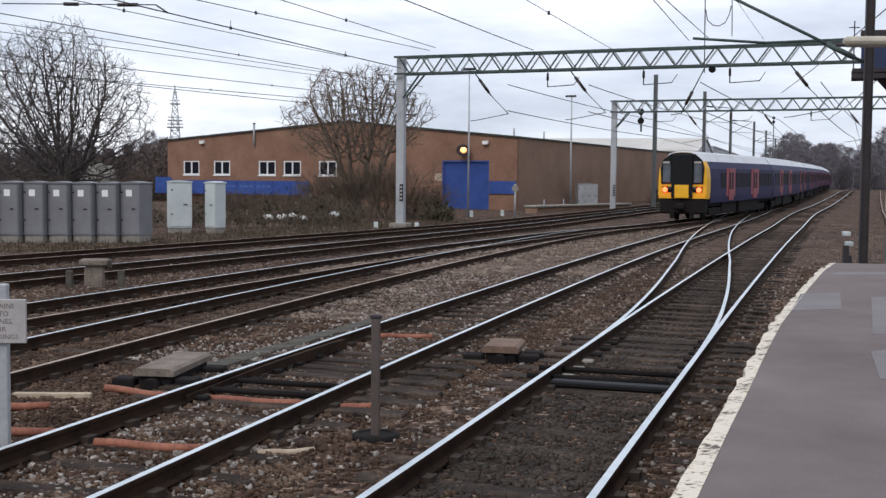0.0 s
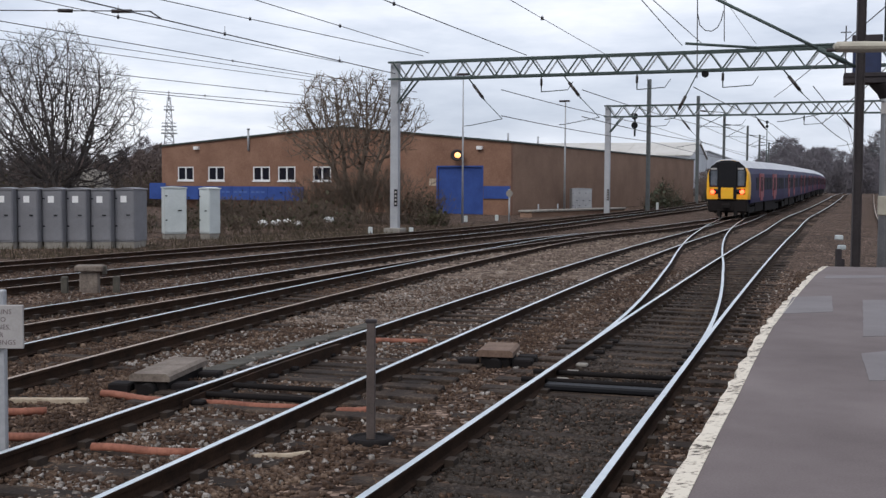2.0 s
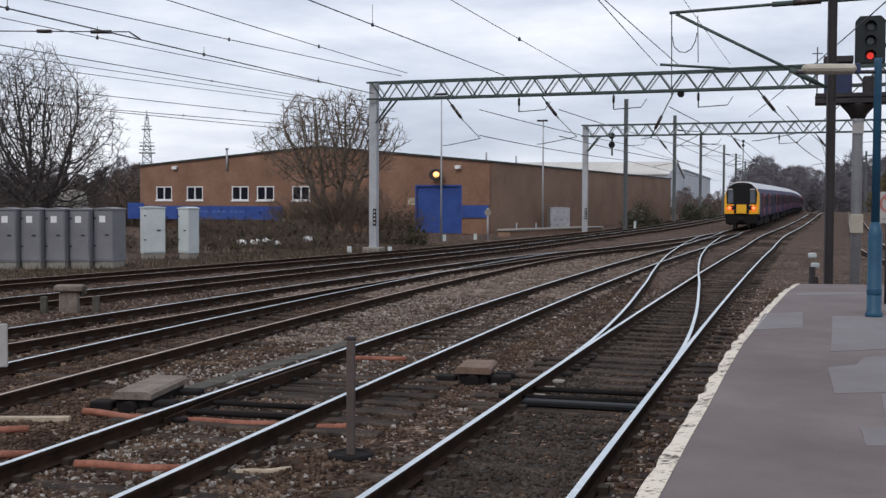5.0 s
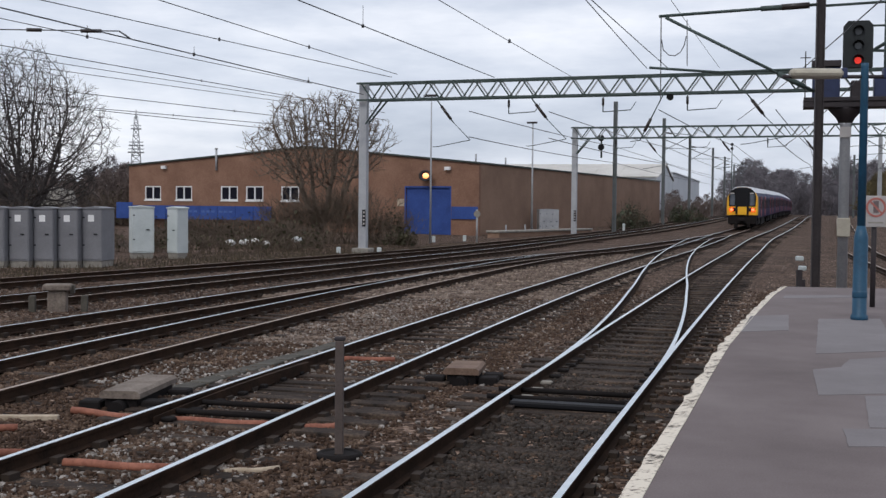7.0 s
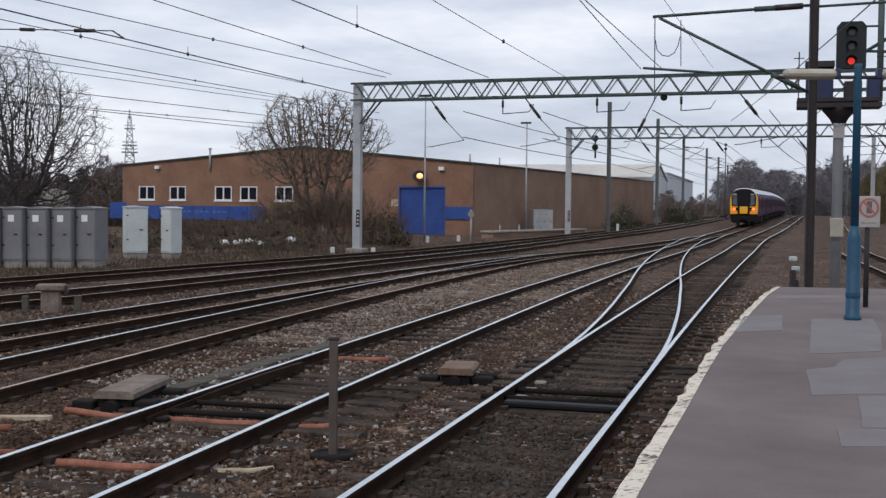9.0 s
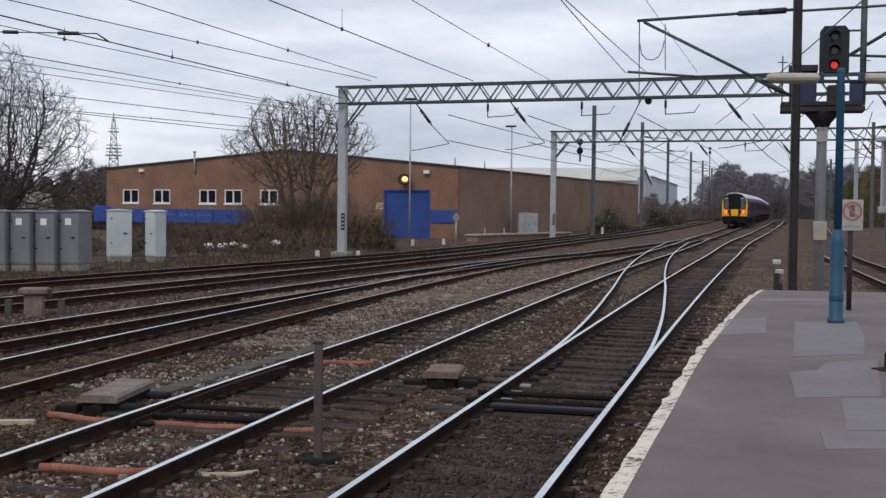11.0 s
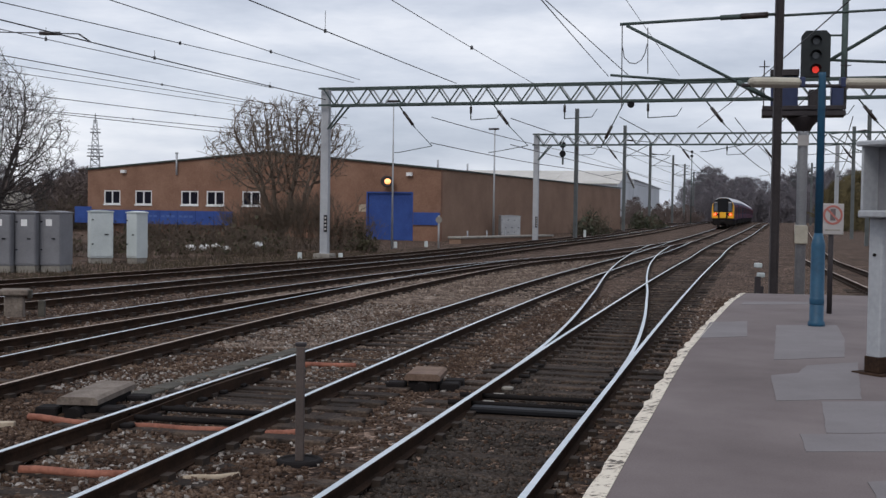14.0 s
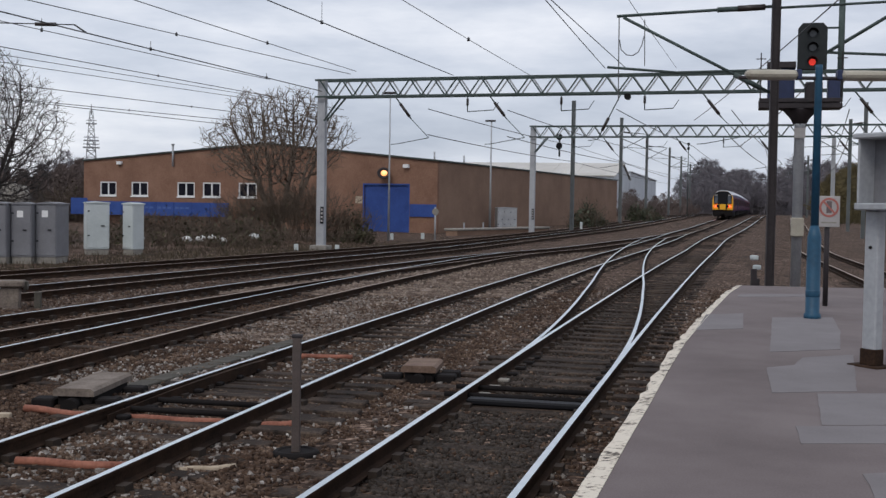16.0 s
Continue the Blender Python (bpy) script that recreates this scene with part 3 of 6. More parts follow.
# ---- overhead line gantries and masts ----
def gantry(x, y, length, top, deep, label, knee=True, panels=26):
    """A lattice beam across the tracks on two posts; local x runs along the beam."""
    g = thing("overhead_gantry", label, "gantry", "overhead gantries", at=Matrix.Translation((x, y, 0)) @ Matrix.Rotation(math.atan2(-0.36, 1), 4, "Z"))
    for px in (0.0, length):
        bm = bmesh.new()
        for sx in (-0.20, 0.14):
            box(bm, (px + sx, -0.16, -0.25), (px + sx + 0.07, 0.16, top), 0.01)
        box(bm, (px - 0.13, -0.012, -0.2), (px + 0.14, 0.012, top))
        box(bm, (px - 0.13, -0.150, 0.0), (px + 0.14, -0.135, top - 0.1))
        for k in (0.9, 3.1, 5.3):
            box(bm, (px - 0.11, -0.158, k), (px + 0.12, -0.149, k + 0.35))
        leg = part("post", bm, M_GALV, g, "pale galvanised steel post")
        if px < 1:
            plate = part("number_plate", boxes(((px + 0.02, -0.185, 1.15), (px + 0.20, -0.160, 2.0))), M_BLACK, leg, "black plate with pale bars")
            for k in range(4):
                part("pale_bar", boxes(((px + 0.06, -0.190, 1.24 + 0.19 * k), (px + 0.16, -0.1855, 1.34 + 0.19 * k))), M_SIGNW, plate)
        part("footing", boxes(((px - 0.45, -0.4, -0.3), (px + 0.45, 0.4, 0.06)), bevel=0.03), M_CONC, leg, "concrete footing")
    for yy in (-0.35, 0.35):
        for zz in (top - 0.09, top - deep):
            part("chord", boxes(((-0.25, yy - 0.045, zz - 0.045), (length + 0.25, yy + 0.045, zz + 0.045))), M_GREENST, g, "dark weathered chord angle")
    step = length / panels
    for yy, flip in ((-0.35, 0), (0.35, 1)):
        for i in range(panels):
            z0, z1 = (top - deep, top - 0.09) if i % 2 else (top - 0.09, top - deep)
            part("lacing_bar", rods(((i * step, yy, z0), ((i + 1) * step, yy, z1), 0.042, 0.042), seg=4), M_GALV if flip else M_GREENST, g)
    if knee:
        for x0, x1 in ((0.16, 1.15), (length - 0.16, length - 1.15)):
            part("knee_brace", rods(((x0, -0.15, top - 2.1), (x1, -0.3, top - deep), 0.05), ((x0, 0.15, top - 2.1), (x1, 0.3, top - deep), 0.05), seg=5), M_GREENST, g)
    return g


GANTRY_A = gantry(-4.05, 58.6, 31.0, 8.40, 0.92, "long lattice overhead line gantry on galvanised posts", panels=52)
GANTRY_B = gantry(10.2, 90.5, 30.0, 8.50, 0.92, "farther lattice overhead line gantry on galvanised posts", panels=50)


def hang(gan, s, kind, top, size=1.0):
    """Drop tubes and insulators below a gantry, at s along it."""
    bm, ins = bmesh.new(), bmesh.new()
    if kind == "lean":
        rod(bm, (s, 0, top), (s - 1.05 * size, 0, top - 2.1 * size), 0.03)
        rod(bm, (s - 1.05 * size, 0, top - 2.1 * size), (s - 1.5 * size, 0, top - 2.15 * size), 0.018)
        rod(ins, (s - 0.55 * size, 0, top - 1.1 * size), (s - 0.85 * size, 0, top - 1.7 * size), 0.075, seg=8)
    elif kind == "brace":
        rod(bm, (s, 0, top), (s + 0.85 * size, 0, top - 1.1 * size), 0.035)
        rod(bm, (s + 0.85 * size, 0, top - 1.1 * size), (s + 1.75 * size, 0, top - 2.0 * size), 0.02)
        rod(ins, (s + 0.25 * size, 0, top - 0.33 * size), (s + 0.75 * size, 0, top - 0.97 * size), 0.075, seg=8)
        rod(bm, (s + 0.1 * size, 0.0, top - 2.3 * size), (s + 1.75 * size, 0, top - 2.0 * size), 0.018)
        rod(bm, (s - 0.2, 0.0, top - 2.32 * size), (s + 0.1 * size, 0, top - 2.3 * size), 0.018)
    else:
        rod(bm, (s, 0, top), (s, 0, top - 0.75 * size), 0.03)
        rod(bm, (s, 0, top - 0.75 * size), (s + 1.3 * size, 0, top - 0.68 * size), 0.022)
        rod(bm, (s + 1.3 * size, 0, top - 0.68 * size), (s + 1.55 * size, 0, top - 0.3), 0.018)
        rod(ins, (s, 0, top - 0.12), (s, 0, top - 0.45 * size), 0.06, seg=8)
    d = part("drop_bracket", bm, M_GREENST, gan)
    if kind == "lean":
        part("round_weight", rods(((s + 0.3, 0.0, top - 0.12), (s + 0.3, 0.12, top - 0.12), 0.16, 0.16), seg=12), M_BLACK, d, "round black weight")
    part("insulator", ins, M_INSUL, d, "dark ribbed insulator")


for s, k in ((3.9, "brace"), (7.6, "drop"), (8.7, "brace"), (12.2, "drop"), (15.0, "lean"), (16.1, "drop"), (18.7, "brace"), (23.5, "drop"), (25.2, "brace")):
    hang(GANTRY_A, s, k, 7.45)
for s, k in ((3.2, "drop"), (5.5, "brace"), (8.8, "drop"), (11.0, "brace"), (14.5, "drop"), (17, "brace"), (20, "drop"), (22.5, "brace")):
    hang(GANTRY_B, s, k, 7.55)


# ---- brick warehouse ----
U = Vector((-0.914, 0.404, 0)).normalized()      # along the gabled front, to its far corner
V = Vector((0.404, 0.914, 0)).normalized()      # along the side wall, away
V = (V - U * V.dot(U)).normalized()


def front(s, d, z):
    """Metres along the front from the near corner, out from the wall, and height."""
    p = Vector((2.65, 87.0, 0)) + U * s - V * d
    return (p.x, p.y, z)


def quad_box(bm, s0, s1, z0, z1, d0, d1, mat=0):
    """A block on the front wall."""
    v = [bm.verts.new(front(s, d, z)) for s in (s0, s1) for d in (d0, d1) for z in (z0, z1)]
    for q in ((0, 1, 3, 2), (4, 6, 7, 5), (0, 4, 5, 1), (2, 3, 7, 6), (0, 2, 6, 4), (1, 5, 7, 3)):
        bm.faces.new([v[i] for i in q]).material_index = mat
    bmesh.ops.recalc_face_normals(bm, faces=bm.faces[:])


def warehouse():
    RIDGE = 14.8
    w = thing("warehouse", "long brown brick warehouse with a low gabled roof", "building")
    L, D, E, A = 32.6, 58.0, 5.42, 6.80
    holes = [(2.38, 6.05, -0.2, 3.62, "door")]
    for s in (29.22, 26.02, 21.45, 18.98, 15.6):
        holes.append((s, s + 1.68, 2.52, 3.70, "window"))
    # front wall as panels round the openings
    bm = bmesh.new()
    cuts = sorted({0.0, L, RIDGE, *[h[0] for h in holes], *[h[1] for h in holes]})
    roof = lambda s: E + (A - E) * (1 - abs(s - RIDGE) / (RIDGE if s < RIDGE else L - RIDGE))
    for a, b in zip(cuts, cuts[1:]):
        inside = [h for h in holes if h[0] <= a + 1e-6 and h[1] >= b - 1e-6]
        spans = [(-0.3, inside[0][2]), (inside[0][3], None)] if inside else [(-0.3, None)]
        for z0, z1 in spans:
            if z1 is not None and z1 - z0 < 0.15:
                continue
            t0, t1 = (roof(a), roof(b)) if z1 is None else (z1, z1)
            v = [bm.verts.new(front(s, d, z)) for d in (0.0, -0.35) for s, z in ((a, z0), (b, z0), (b, t1), (a, t0))]
            for q in ((0, 1, 2, 3), (7, 6, 5, 4), (0, 4, 5, 1), (1, 5, 6, 2), (2, 6, 7, 3), (3, 7, 4, 0)):
                bm.faces.new([v[i] for i in q])
    bmesh.ops.remove_doubles(bm, verts=bm.verts[:], dist=0.002)
    bmesh.ops.recalc_face_normals(bm, faces=bm.faces[:])
    part("front_wall", bm, M_BRICK, w, "brown brick gabled front")
    bm = bmesh.new()
    for s0 in (0.0, L - 0.35):
        v = []
        for k in (0.36, D):
            for s in (s0, s0 + 0.35):
                p = Vector((2.65, 87.0, 0)) + U * s + V * k
                v += [bm.verts.new((p.x, p.y, z)) for z in (-0.3, E)]
        for q in ((0, 1, 3, 2), (4, 6, 7, 5), (0, 4, 5, 1), (2, 3, 7, 6), (0, 2, 6, 4), (1, 5, 7, 3)):
            bm.faces.new([v[i] for i in q])
    bmesh.ops.recalc_face_normals(bm, faces=bm.faces[:])
    part("side_wall", bm, M_BRICK2, w, "brown brick side walls, slightly greyer than the front")
    bm = bmesh.new()
    for s0, z0, s1, z1 in ((-0.12, E, RIDGE, A), (RIDGE, A, L + 0.12, E)):
        v = []
        for k in (-0.15, D + 0.1):
            for s, z in ((s0, z0), (s1, z1)):
                p = Vector((2.65, 87.0, 0)) + U * s + V * k
                v += [bm.verts.new((p.x, p.y, z + h)) for h in (0.005, 0.13)]
        for q in ((0, 1, 3, 2), (4, 6, 7, 5), (0, 4, 5, 1), (2, 3, 7, 6), (0, 2, 6, 4), (1, 5, 7, 3)):
            bm.faces.new([v[i] for i in q])
    bmesh.ops.recalc_face_normals(bm, faces=bm.faces[:])
    part("roof", bm, M_ROOF, w, "dark roof with a green-grey verge")
    # roller door
    s0, s1, z0, z1, _ = holes[0]
    bm = bmesh.new()
    quad_box(bm, s0, s1, z0, z1, -0.16, -0.13)
    door = part("roller_door", bm, M_BLUE, w, "blue slatted roller shutter")
    z = z0
    while z < z1 - 0.05:
        bm = bmesh.new()
        quad_box(bm, s0, s1, z + 0.01, min(z + 0.15, z1), -0.13, -0.10)
        part("slat", bm, M_BLUE, door)
        z += 0.16
    bm = bmesh.new()
    quad_box(bm, s0 - 0.12, s0, z0, z1 + 0.12, -0.05, 0.03)
    quad_box(bm, s1, s1 + 0.12, z0, z1 + 0.12, -0.05, 0.03)
    quad_box(bm, s0, s1, z1, z1 + 0.12, -0.05, 0.03)
    part("door_frame", bm, M_BLUE, door)
    for s0, s1, z0, z1, kind in holes[1:]:
        bm = bmesh.new()
        for a, b, c, d in ((s0, s0 + 0.1, z0, z1), (s1 - 0.1, s1, z0, z1), (s0 + 0.1, s1 - 0.1, z0, z0 + 0.1), (s0 + 0.1, s1 - 0.1, z1 - 0.1, z1), ((s0 + s1) / 2 - 0.06, (s0 + s1) / 2 + 0.06, z0 + 0.1, z1 - 0.1)):
            quad_box(bm, a, b, c, d, -0.14, -0.02)
        win = part("window", bm, M_WHITE, w, "white-framed two-light window")
        bm = bmesh.new()
        quad_box(bm, s0 - 0.05, s1 + 0.05, z0 - 0.09, z0, -0.1, 0.07)
        part("sill", bm, M_WHITE, win)
        for a, b in ((s0 + 0.1, (s0 + s1) / 2 - 0.06), ((s0 + s1) / 2 + 0.06, s1 - 0.1)):
            bm = bmesh.new()
            quad_box(bm, a, b, z0 + 0.1, z1 - 0.1, -0.10, -0.08)
            part("pane", bm, M_TGLASS, win)
    # blue bands, flood lamp, vents
    for a, b, c, d in ((0.05, 2.2, 1.25, 2.2),):
        bm = bmesh.new()
        quad_box(bm, a, b, c, d, 0.01, 0.09)
        part("blue_band", bm, M_BLUE, w, "blue painted fascia board")
    bm = bmesh.new()
    quad_box(bm, 4.10, 4.25, 4.75, 4.9, 0.0, 0.35)
    lamp = part("flood_lamp", bm, M_DARKST, w, "lit warm flood lamp on a bracket")
    aim = Matrix.Translation(front(4.17, 0.42, 4.52)) @ (Vector(front(0, 1, 0)) - Vector(front(0, 0, 0))).to_track_quat("Z", "Y").to_matrix().to_4x4() @ Matrix.Scale(1.25, 4, (1, 0, 0))
    lathe(bm := bmesh.new(), [(0.10, -0.20), (0.30, -0.10), (0.42, 0.08), (0.44, 0.20), (0.36, 0.22), (0.23, 0.09)], 16, aim)
    part("lamp_shell", bm, M_DARKST, lamp, "round black lamp shell")
    lathe(bm := bmesh.new(), [(0.02, 0.05), (0.22, 0.08), (0.20, 0.13), (0.12, 0.17), (0.02, 0.19)], 16, aim)
    part("lamp_glass", bm, M_WARM, lamp, "glowing lamp glass")
    bm = bmesh.new()
    quad_box(bm, 6.20, 6.80, 2.20, 2.75, 0.004, 0.04)
    part("wall_notice", bm, M_TIMBER, w, "faded pale notice board on the wall")
    for s, zz in ((2.3, 4.95), (28.6, 5.15)):
        bm = bmesh.new()
        quad_box(bm, s, s + 0.45, zz, zz + 0.26, 0.0, 0.25)
        part("alarm_box", bm, M_WHITE, w, "small white wall lamp box")
    p = front(23.5, 0.12, 0)
    part("flue", rods(((p[0], p[1], 5.0), (p[0], p[1], 6.75), 0.09, 0.09), ((p[0], p[1], 6.75), (p[0], p[1], 6.85), 0.14, 0.14), seg=8), M_GALV, w, "grey metal flue pipe")
    for k in (3.0, 9.5):
        p = Vector((2.65, 87.0, 0)) + U * 1.5 + V * k
        part("roof_vent", rods(((p.x, p.y, 5.3), (p.x, p.y, 6.3), 0.07, 0.07), seg=6), M_GALV, w)


warehouse()


# ---- equipment cabinets ----
def cabinet(x, y, turn, wide, deep, high, mat, label, doors=1, notice=True, group="equipment cabinets"):
    c = thing("equipment_cabinet", label, "cabinet", group, at=Matrix.Translation((x, y, 0)) @ Matrix.Rotation(turn, 4, "Z"))
    part("body", boxes(((-wide / 2, -deep / 2, 0.05), (wide / 2, deep / 2, high - 0.06)), bevel=0.015), mat, c)
    part("plinth", boxes(((-wide / 2 + 0.03, -deep / 2 + 0.03, -0.25), (wide / 2 - 0.03, deep / 2 - 0.03, 0.055))), M_CONC, c)
    bm = bmesh.new()
    prism(bm, [(-wide / 2 - 0.03, high - 0.06), (wide / 2 + 0.03, high - 0.06), (wide / 2 + 0.03, high - 0.02), (0, high + 0.03), (-wide / 2 - 0.03, high - 0.02)], -deep / 2 - 0.04, deep / 2 + 0.04)
    bmesh.ops.recalc_face_normals(bm, faces=bm.faces[:])
    part("lid", bm, mat, c)
    dw = (wide - 0.06) / doors
    for i in range(doors):
        x0 = -wide / 2 + 0.03 + i * dw
        d = part("door", boxes(((x0 + 0.008, -deep / 2 - 0.022, 0.12), (x0 + dw - 0.008, -deep / 2 - 0.002, high - 0.13)), bevel=0.006), mat, c)
        part("handle", boxes(((x0 + dw * 0.62, -deep / 2 - 0.055, high * 0.50), (x0 + dw * 0.80, -deep / 2 - 0.02, high * 0.50 + 0.045))), M_BLACK, d)
        for hz in (0.30, 0.80):
            part("hinge", boxes(((x0 + 0.01, -deep / 2 - 0.04, high * hz), (x0 + 0.09, -deep / 2 - 0.021, high * hz + 0.05))), M_BLACK, d)
        if notice:
            part("notice", boxes(((x0 + dw * 0.30, -deep / 2 - 0.030, high * 0.74), (x0 + dw * 0.62, -deep / 2 - 0.0225, high * 0.86))), M_WHITE, d, "small white warning notice")
    return c


CAB_TURN = -0.12
first = cabinet(-13.78, 43.0, CAB_TURN, 0.78, 0.70, 2.02, M_CAB, "tall grey steel lineside equipment cabinet in a row")
for i in range(5):
    copy_thing(first, Matrix.Translation((-14.61 - 0.83 * i, 42.8 - 0.20 * i, 0)) @ Matrix.Rotation(CAB_TURN + 0.012 * (i % 3 - 1), 4, "Z"))
cabinet(-12.93, 43.45, CAB_TURN, 0.78, 1.15, 2.04, M_CAB, "grey steel equipment cabinet at the end of the row")
cabinet(-13.12, 50.4, CAB_TURN + 0.55, 0.95, 0.75, 2.08, M_CABW, "pale grey-green equipment cabinet standing alone", notice=False)
cabinet(-11.62, 50.7, CAB_TURN - 0.5, 0.66, 0.62, 2.05, M_CABW, "narrow pale grey-green equipment cabinet", notice=False)


# ---- blue hoarding before the warehouse ----
def hoarding():
    h = thing("hoarding", "weathered blue board hoarding before the warehouse", "hoarding")
    for i in range(9):
        a = 17.8 + i * 1.74
        bm = bmesh.new()
        quad_box(bm, a, a + 1.71, 0.92, 2.05 + (0.25 if i == 8 else 0.0), 0.60, 0.66)
        board = part("board", bm, M_BLUE, h)
        if 1 < i < 6:
            for k in range(3):
                bm = bmesh.new()
                quad_box(bm, a + 0.25 + 0.48 * k, a + 0.62 + 0.48 * k, 1.50, 1.68, 0.664, 0.668)
                part("faded_lettering", bm, M_FADED, board, "faded unreadable lettering")
        bm = bmesh.new()
        quad_box(bm, a + 0.02, a + 0.12, -0.3, 2.0, 0.50, 0.597)
        part("post", bm, M_DARKST, h)


hoarding()


# ---- point machines, ducts, posts and signs between the tracks ----
def point_machine(x, y, turn, lid_mat, label, half=0.66):
    p = thing("point_machine", label, "point machine", "point machines", at=turned(x, y, -0.025, turn))
    part("casing", boxes(((-0.20, 0.04 - half, -0.26), (0.20, half - 0.04, -0.02)), bevel=0.02), M_UNDER, p, "black cast casing")
    bm = bmesh.new()
    prism(bm, [(-0.24, -0.03), (0.24, -0.03), (0.24, 0.03), (0.20, 0.06), (-0.20, 0.06), (-0.24, 0.03)], -half, half)
    bmesh.ops.recalc_face_normals(bm, faces=bm.faces[:])
    part("lid", bm, lid_mat, p, "weathered flat lid")
    for sx, sy in ((-0.36, -half + 0.10), (0.36, -half + 0.16), (0.38, half - 0.30)):
        part("lug", boxes(((sx - 0.13, sy - 0.12, -0.26), (sx + 0.13, sy + 0.12, -0.06)), bevel=0.02), M_UNDER, p)
    part("motor_end", rods(((0.0, -half - 0.14, -0.14), (0.0, 0.04 - half, -0.14), 0.10, 0.10), seg=10), M_UNDER, p)
    return p


point_machine(-3.65, 13.95, -0.10, M_PEDESTAL, "grey-lidded point machine beside the second track")
point_machine(0.32, 15.85, -0.16, M_RUSTLID, "brown-lidded point machine between the tracks", 0.40)


def duct(p, q, r, mat, label, sag=0.0):
    """A slightly bent pipe lying on the ballast."""
    bm = bmesh.new()
    pts = [Vector(p).lerp(Vector(q), i / 6) + Vector((0, 0.03 * math.sin(i * 1.3), sag * math.sin(i / 6 * math.pi))) for i in range(7)]
    tube(bm, pts, r, 8)
    tagged(new("cable_duct", mesh_of(bm, mat, "cable_duct", True)), label, "cable duct", "orange ducts on the ballast")


for p, q in (((-3.42, 10.42, -0.155), (-2.40, 10.22, -0.155)), ((-2.90, 12.55, -0.155), (-1.86, 12.32, -0.155)), ((-4.18, 13.05, -0.15), (-3.25, 12.55, -0.15)), ((-5.15, 11.93, -0.15), (-4.42, 11.98, -0.15)), ((-1.55, 17.72, -0.155), (-0.72, 17.66, -0.155)), ((-1.46, 12.21, -0.165), (-1.08, 12.33, -0.165)), ((-4.95, 10.9, -0.15), (-3.9, 10.75, -0.15))):
    duct(p, q, 0.042, M_ORANGE, "faded orange cable duct lying across the track")
duct((-1.92, 10.22, -0.18), (-1.46, 10.36, -0.18), 0.03, M_TIMBER, "short pale duct end lying on ballast")
plank = new("timber_plank", mesh_of(boxes(((-0.42, -0.045, -0.03), (0.42, 0.045, 0.03)), bevel=0.008), M_TIMBER))
plank.matrix_basis = turned(-4.62, 12.62, -0.16, 0.05)
tagged(plank, "bleached timber plank lying on the ballast", "plank")
trough = thing("cable_trough", "grey concrete cable trough along the second track", "cable trough", at=turned(-3.42, 14.7, 0, 0))
for i in range(9):
    part("trough_lid", boxes(((-0.15, 0.0, -0.32), (0.15, 0.56, -0.16)), bevel=0.012), M_TROUGH, trough, at=turned(0.32 * i * 0.58 + 0.02, 0.58 * i, 0.003 + 0.004 * (i % 3), -0.30))


def switch_gear(line, y0, n, label, blades=(), bright=False):
    """Stretcher bars, slide chairs and dark crossing timbers under a set of points."""
    g = thing("switch_gear", label, "switch gear", "switch gear of the points")
    pts, nn = LINES[line].path(y0, y0 + 6, 0.62)
    for i, ((x, y), (ux, uy)) in enumerate(zip(pts[:n], nn[:n])):
        a = math.atan2(uy, ux)
        part("timber", block_mesh("timber", 3.1 if i < 3 else 2.9, 0.27, 0.14, M_SLEEPER, 0.015), None, g, at=turned(x + 0.1, y, -0.150, a))
        for off in (-GAUGE + 0.14, GAUGE - 0.14):
            part("slide_chair", block_mesh("slide_chair", 0.15, 0.12, 0.045, M_CONC if off < 0 and i < 4 and bright else M_UNDER), None, g, at=turned(x + ux * off, y + uy * off, -0.105, a))
    for k in (0, 1):
        x, y = pts[k] + np.array([0.0, 0.30])
        ux, uy = nn[k]
        part("stretcher_bar", rods(((x - ux * 0.95, y - uy * 0.95, -0.09), (x + ux * 0.72, y + uy * 0.72, -0.09), 0.035, 0.035), seg=6), M_UNDER, g)
    x, y = pts[0] + np.array([0.0, 0.02])
    if bright:
        part("drive_cover", block_mesh("drive_cover", 1.36, 0.20, 0.075, M_BLACK, 0.02), None, g, "black steel cover over the drive rods", at=turned(x, y, -0.072, math.atan2(nn[0][1], nn[0][0])))
    # switch blades lying against the stock rails
    for off in blades:
        bm = bmesh.new()
        p2, n2 = LINES[line].path(y0 - 0.2, y0 + 4.2, 0.35)
        prev = None
        for i in range(len(p2) - 1):
            t = i / (len(p2) - 2)
            o = off + 0.10 * t * t
            c = Vector((p2[i][0] + n2[i][0] * o, p2[i][1] + n2[i][1] * o, 0))
            u = Vector((n2[i][0], n2[i][1], 0))
            w = 0.008 + 0.026 * t
            ring = [bm.verts.new(c + u * sx * w + Vector((0, 0, z))) for sx, z in ((-1, -0.145), (-1, -0.006 - 0.07 * (1 - t) ** 2), (1, -0.006 - 0.07 * (1 - t) ** 2), (1, -0.145))]
            if prev:
                for j in range(4):
                    f = bm.faces.new((prev[j], prev[(j + 1) % 4], ring[(j + 1) % 4], ring[j]))
                    f.material_index = 1 if j == 1 else 0
            else:
                bm.faces.new(ring[::-1])
            prev = ring
        bm.faces.new(prev)
        part("switch_blade", bm, [M_RAIL, M_RAIL], g, "thin dark switch blade")


switch_gear("platform", 13.4, 8, "black switch gear and dark timbers of the platform track points", bright=True)
switch_gear("second", 12.3, 7, "black switch gear and dark timbers of the second track points", (-GAUGE + 0.075,))

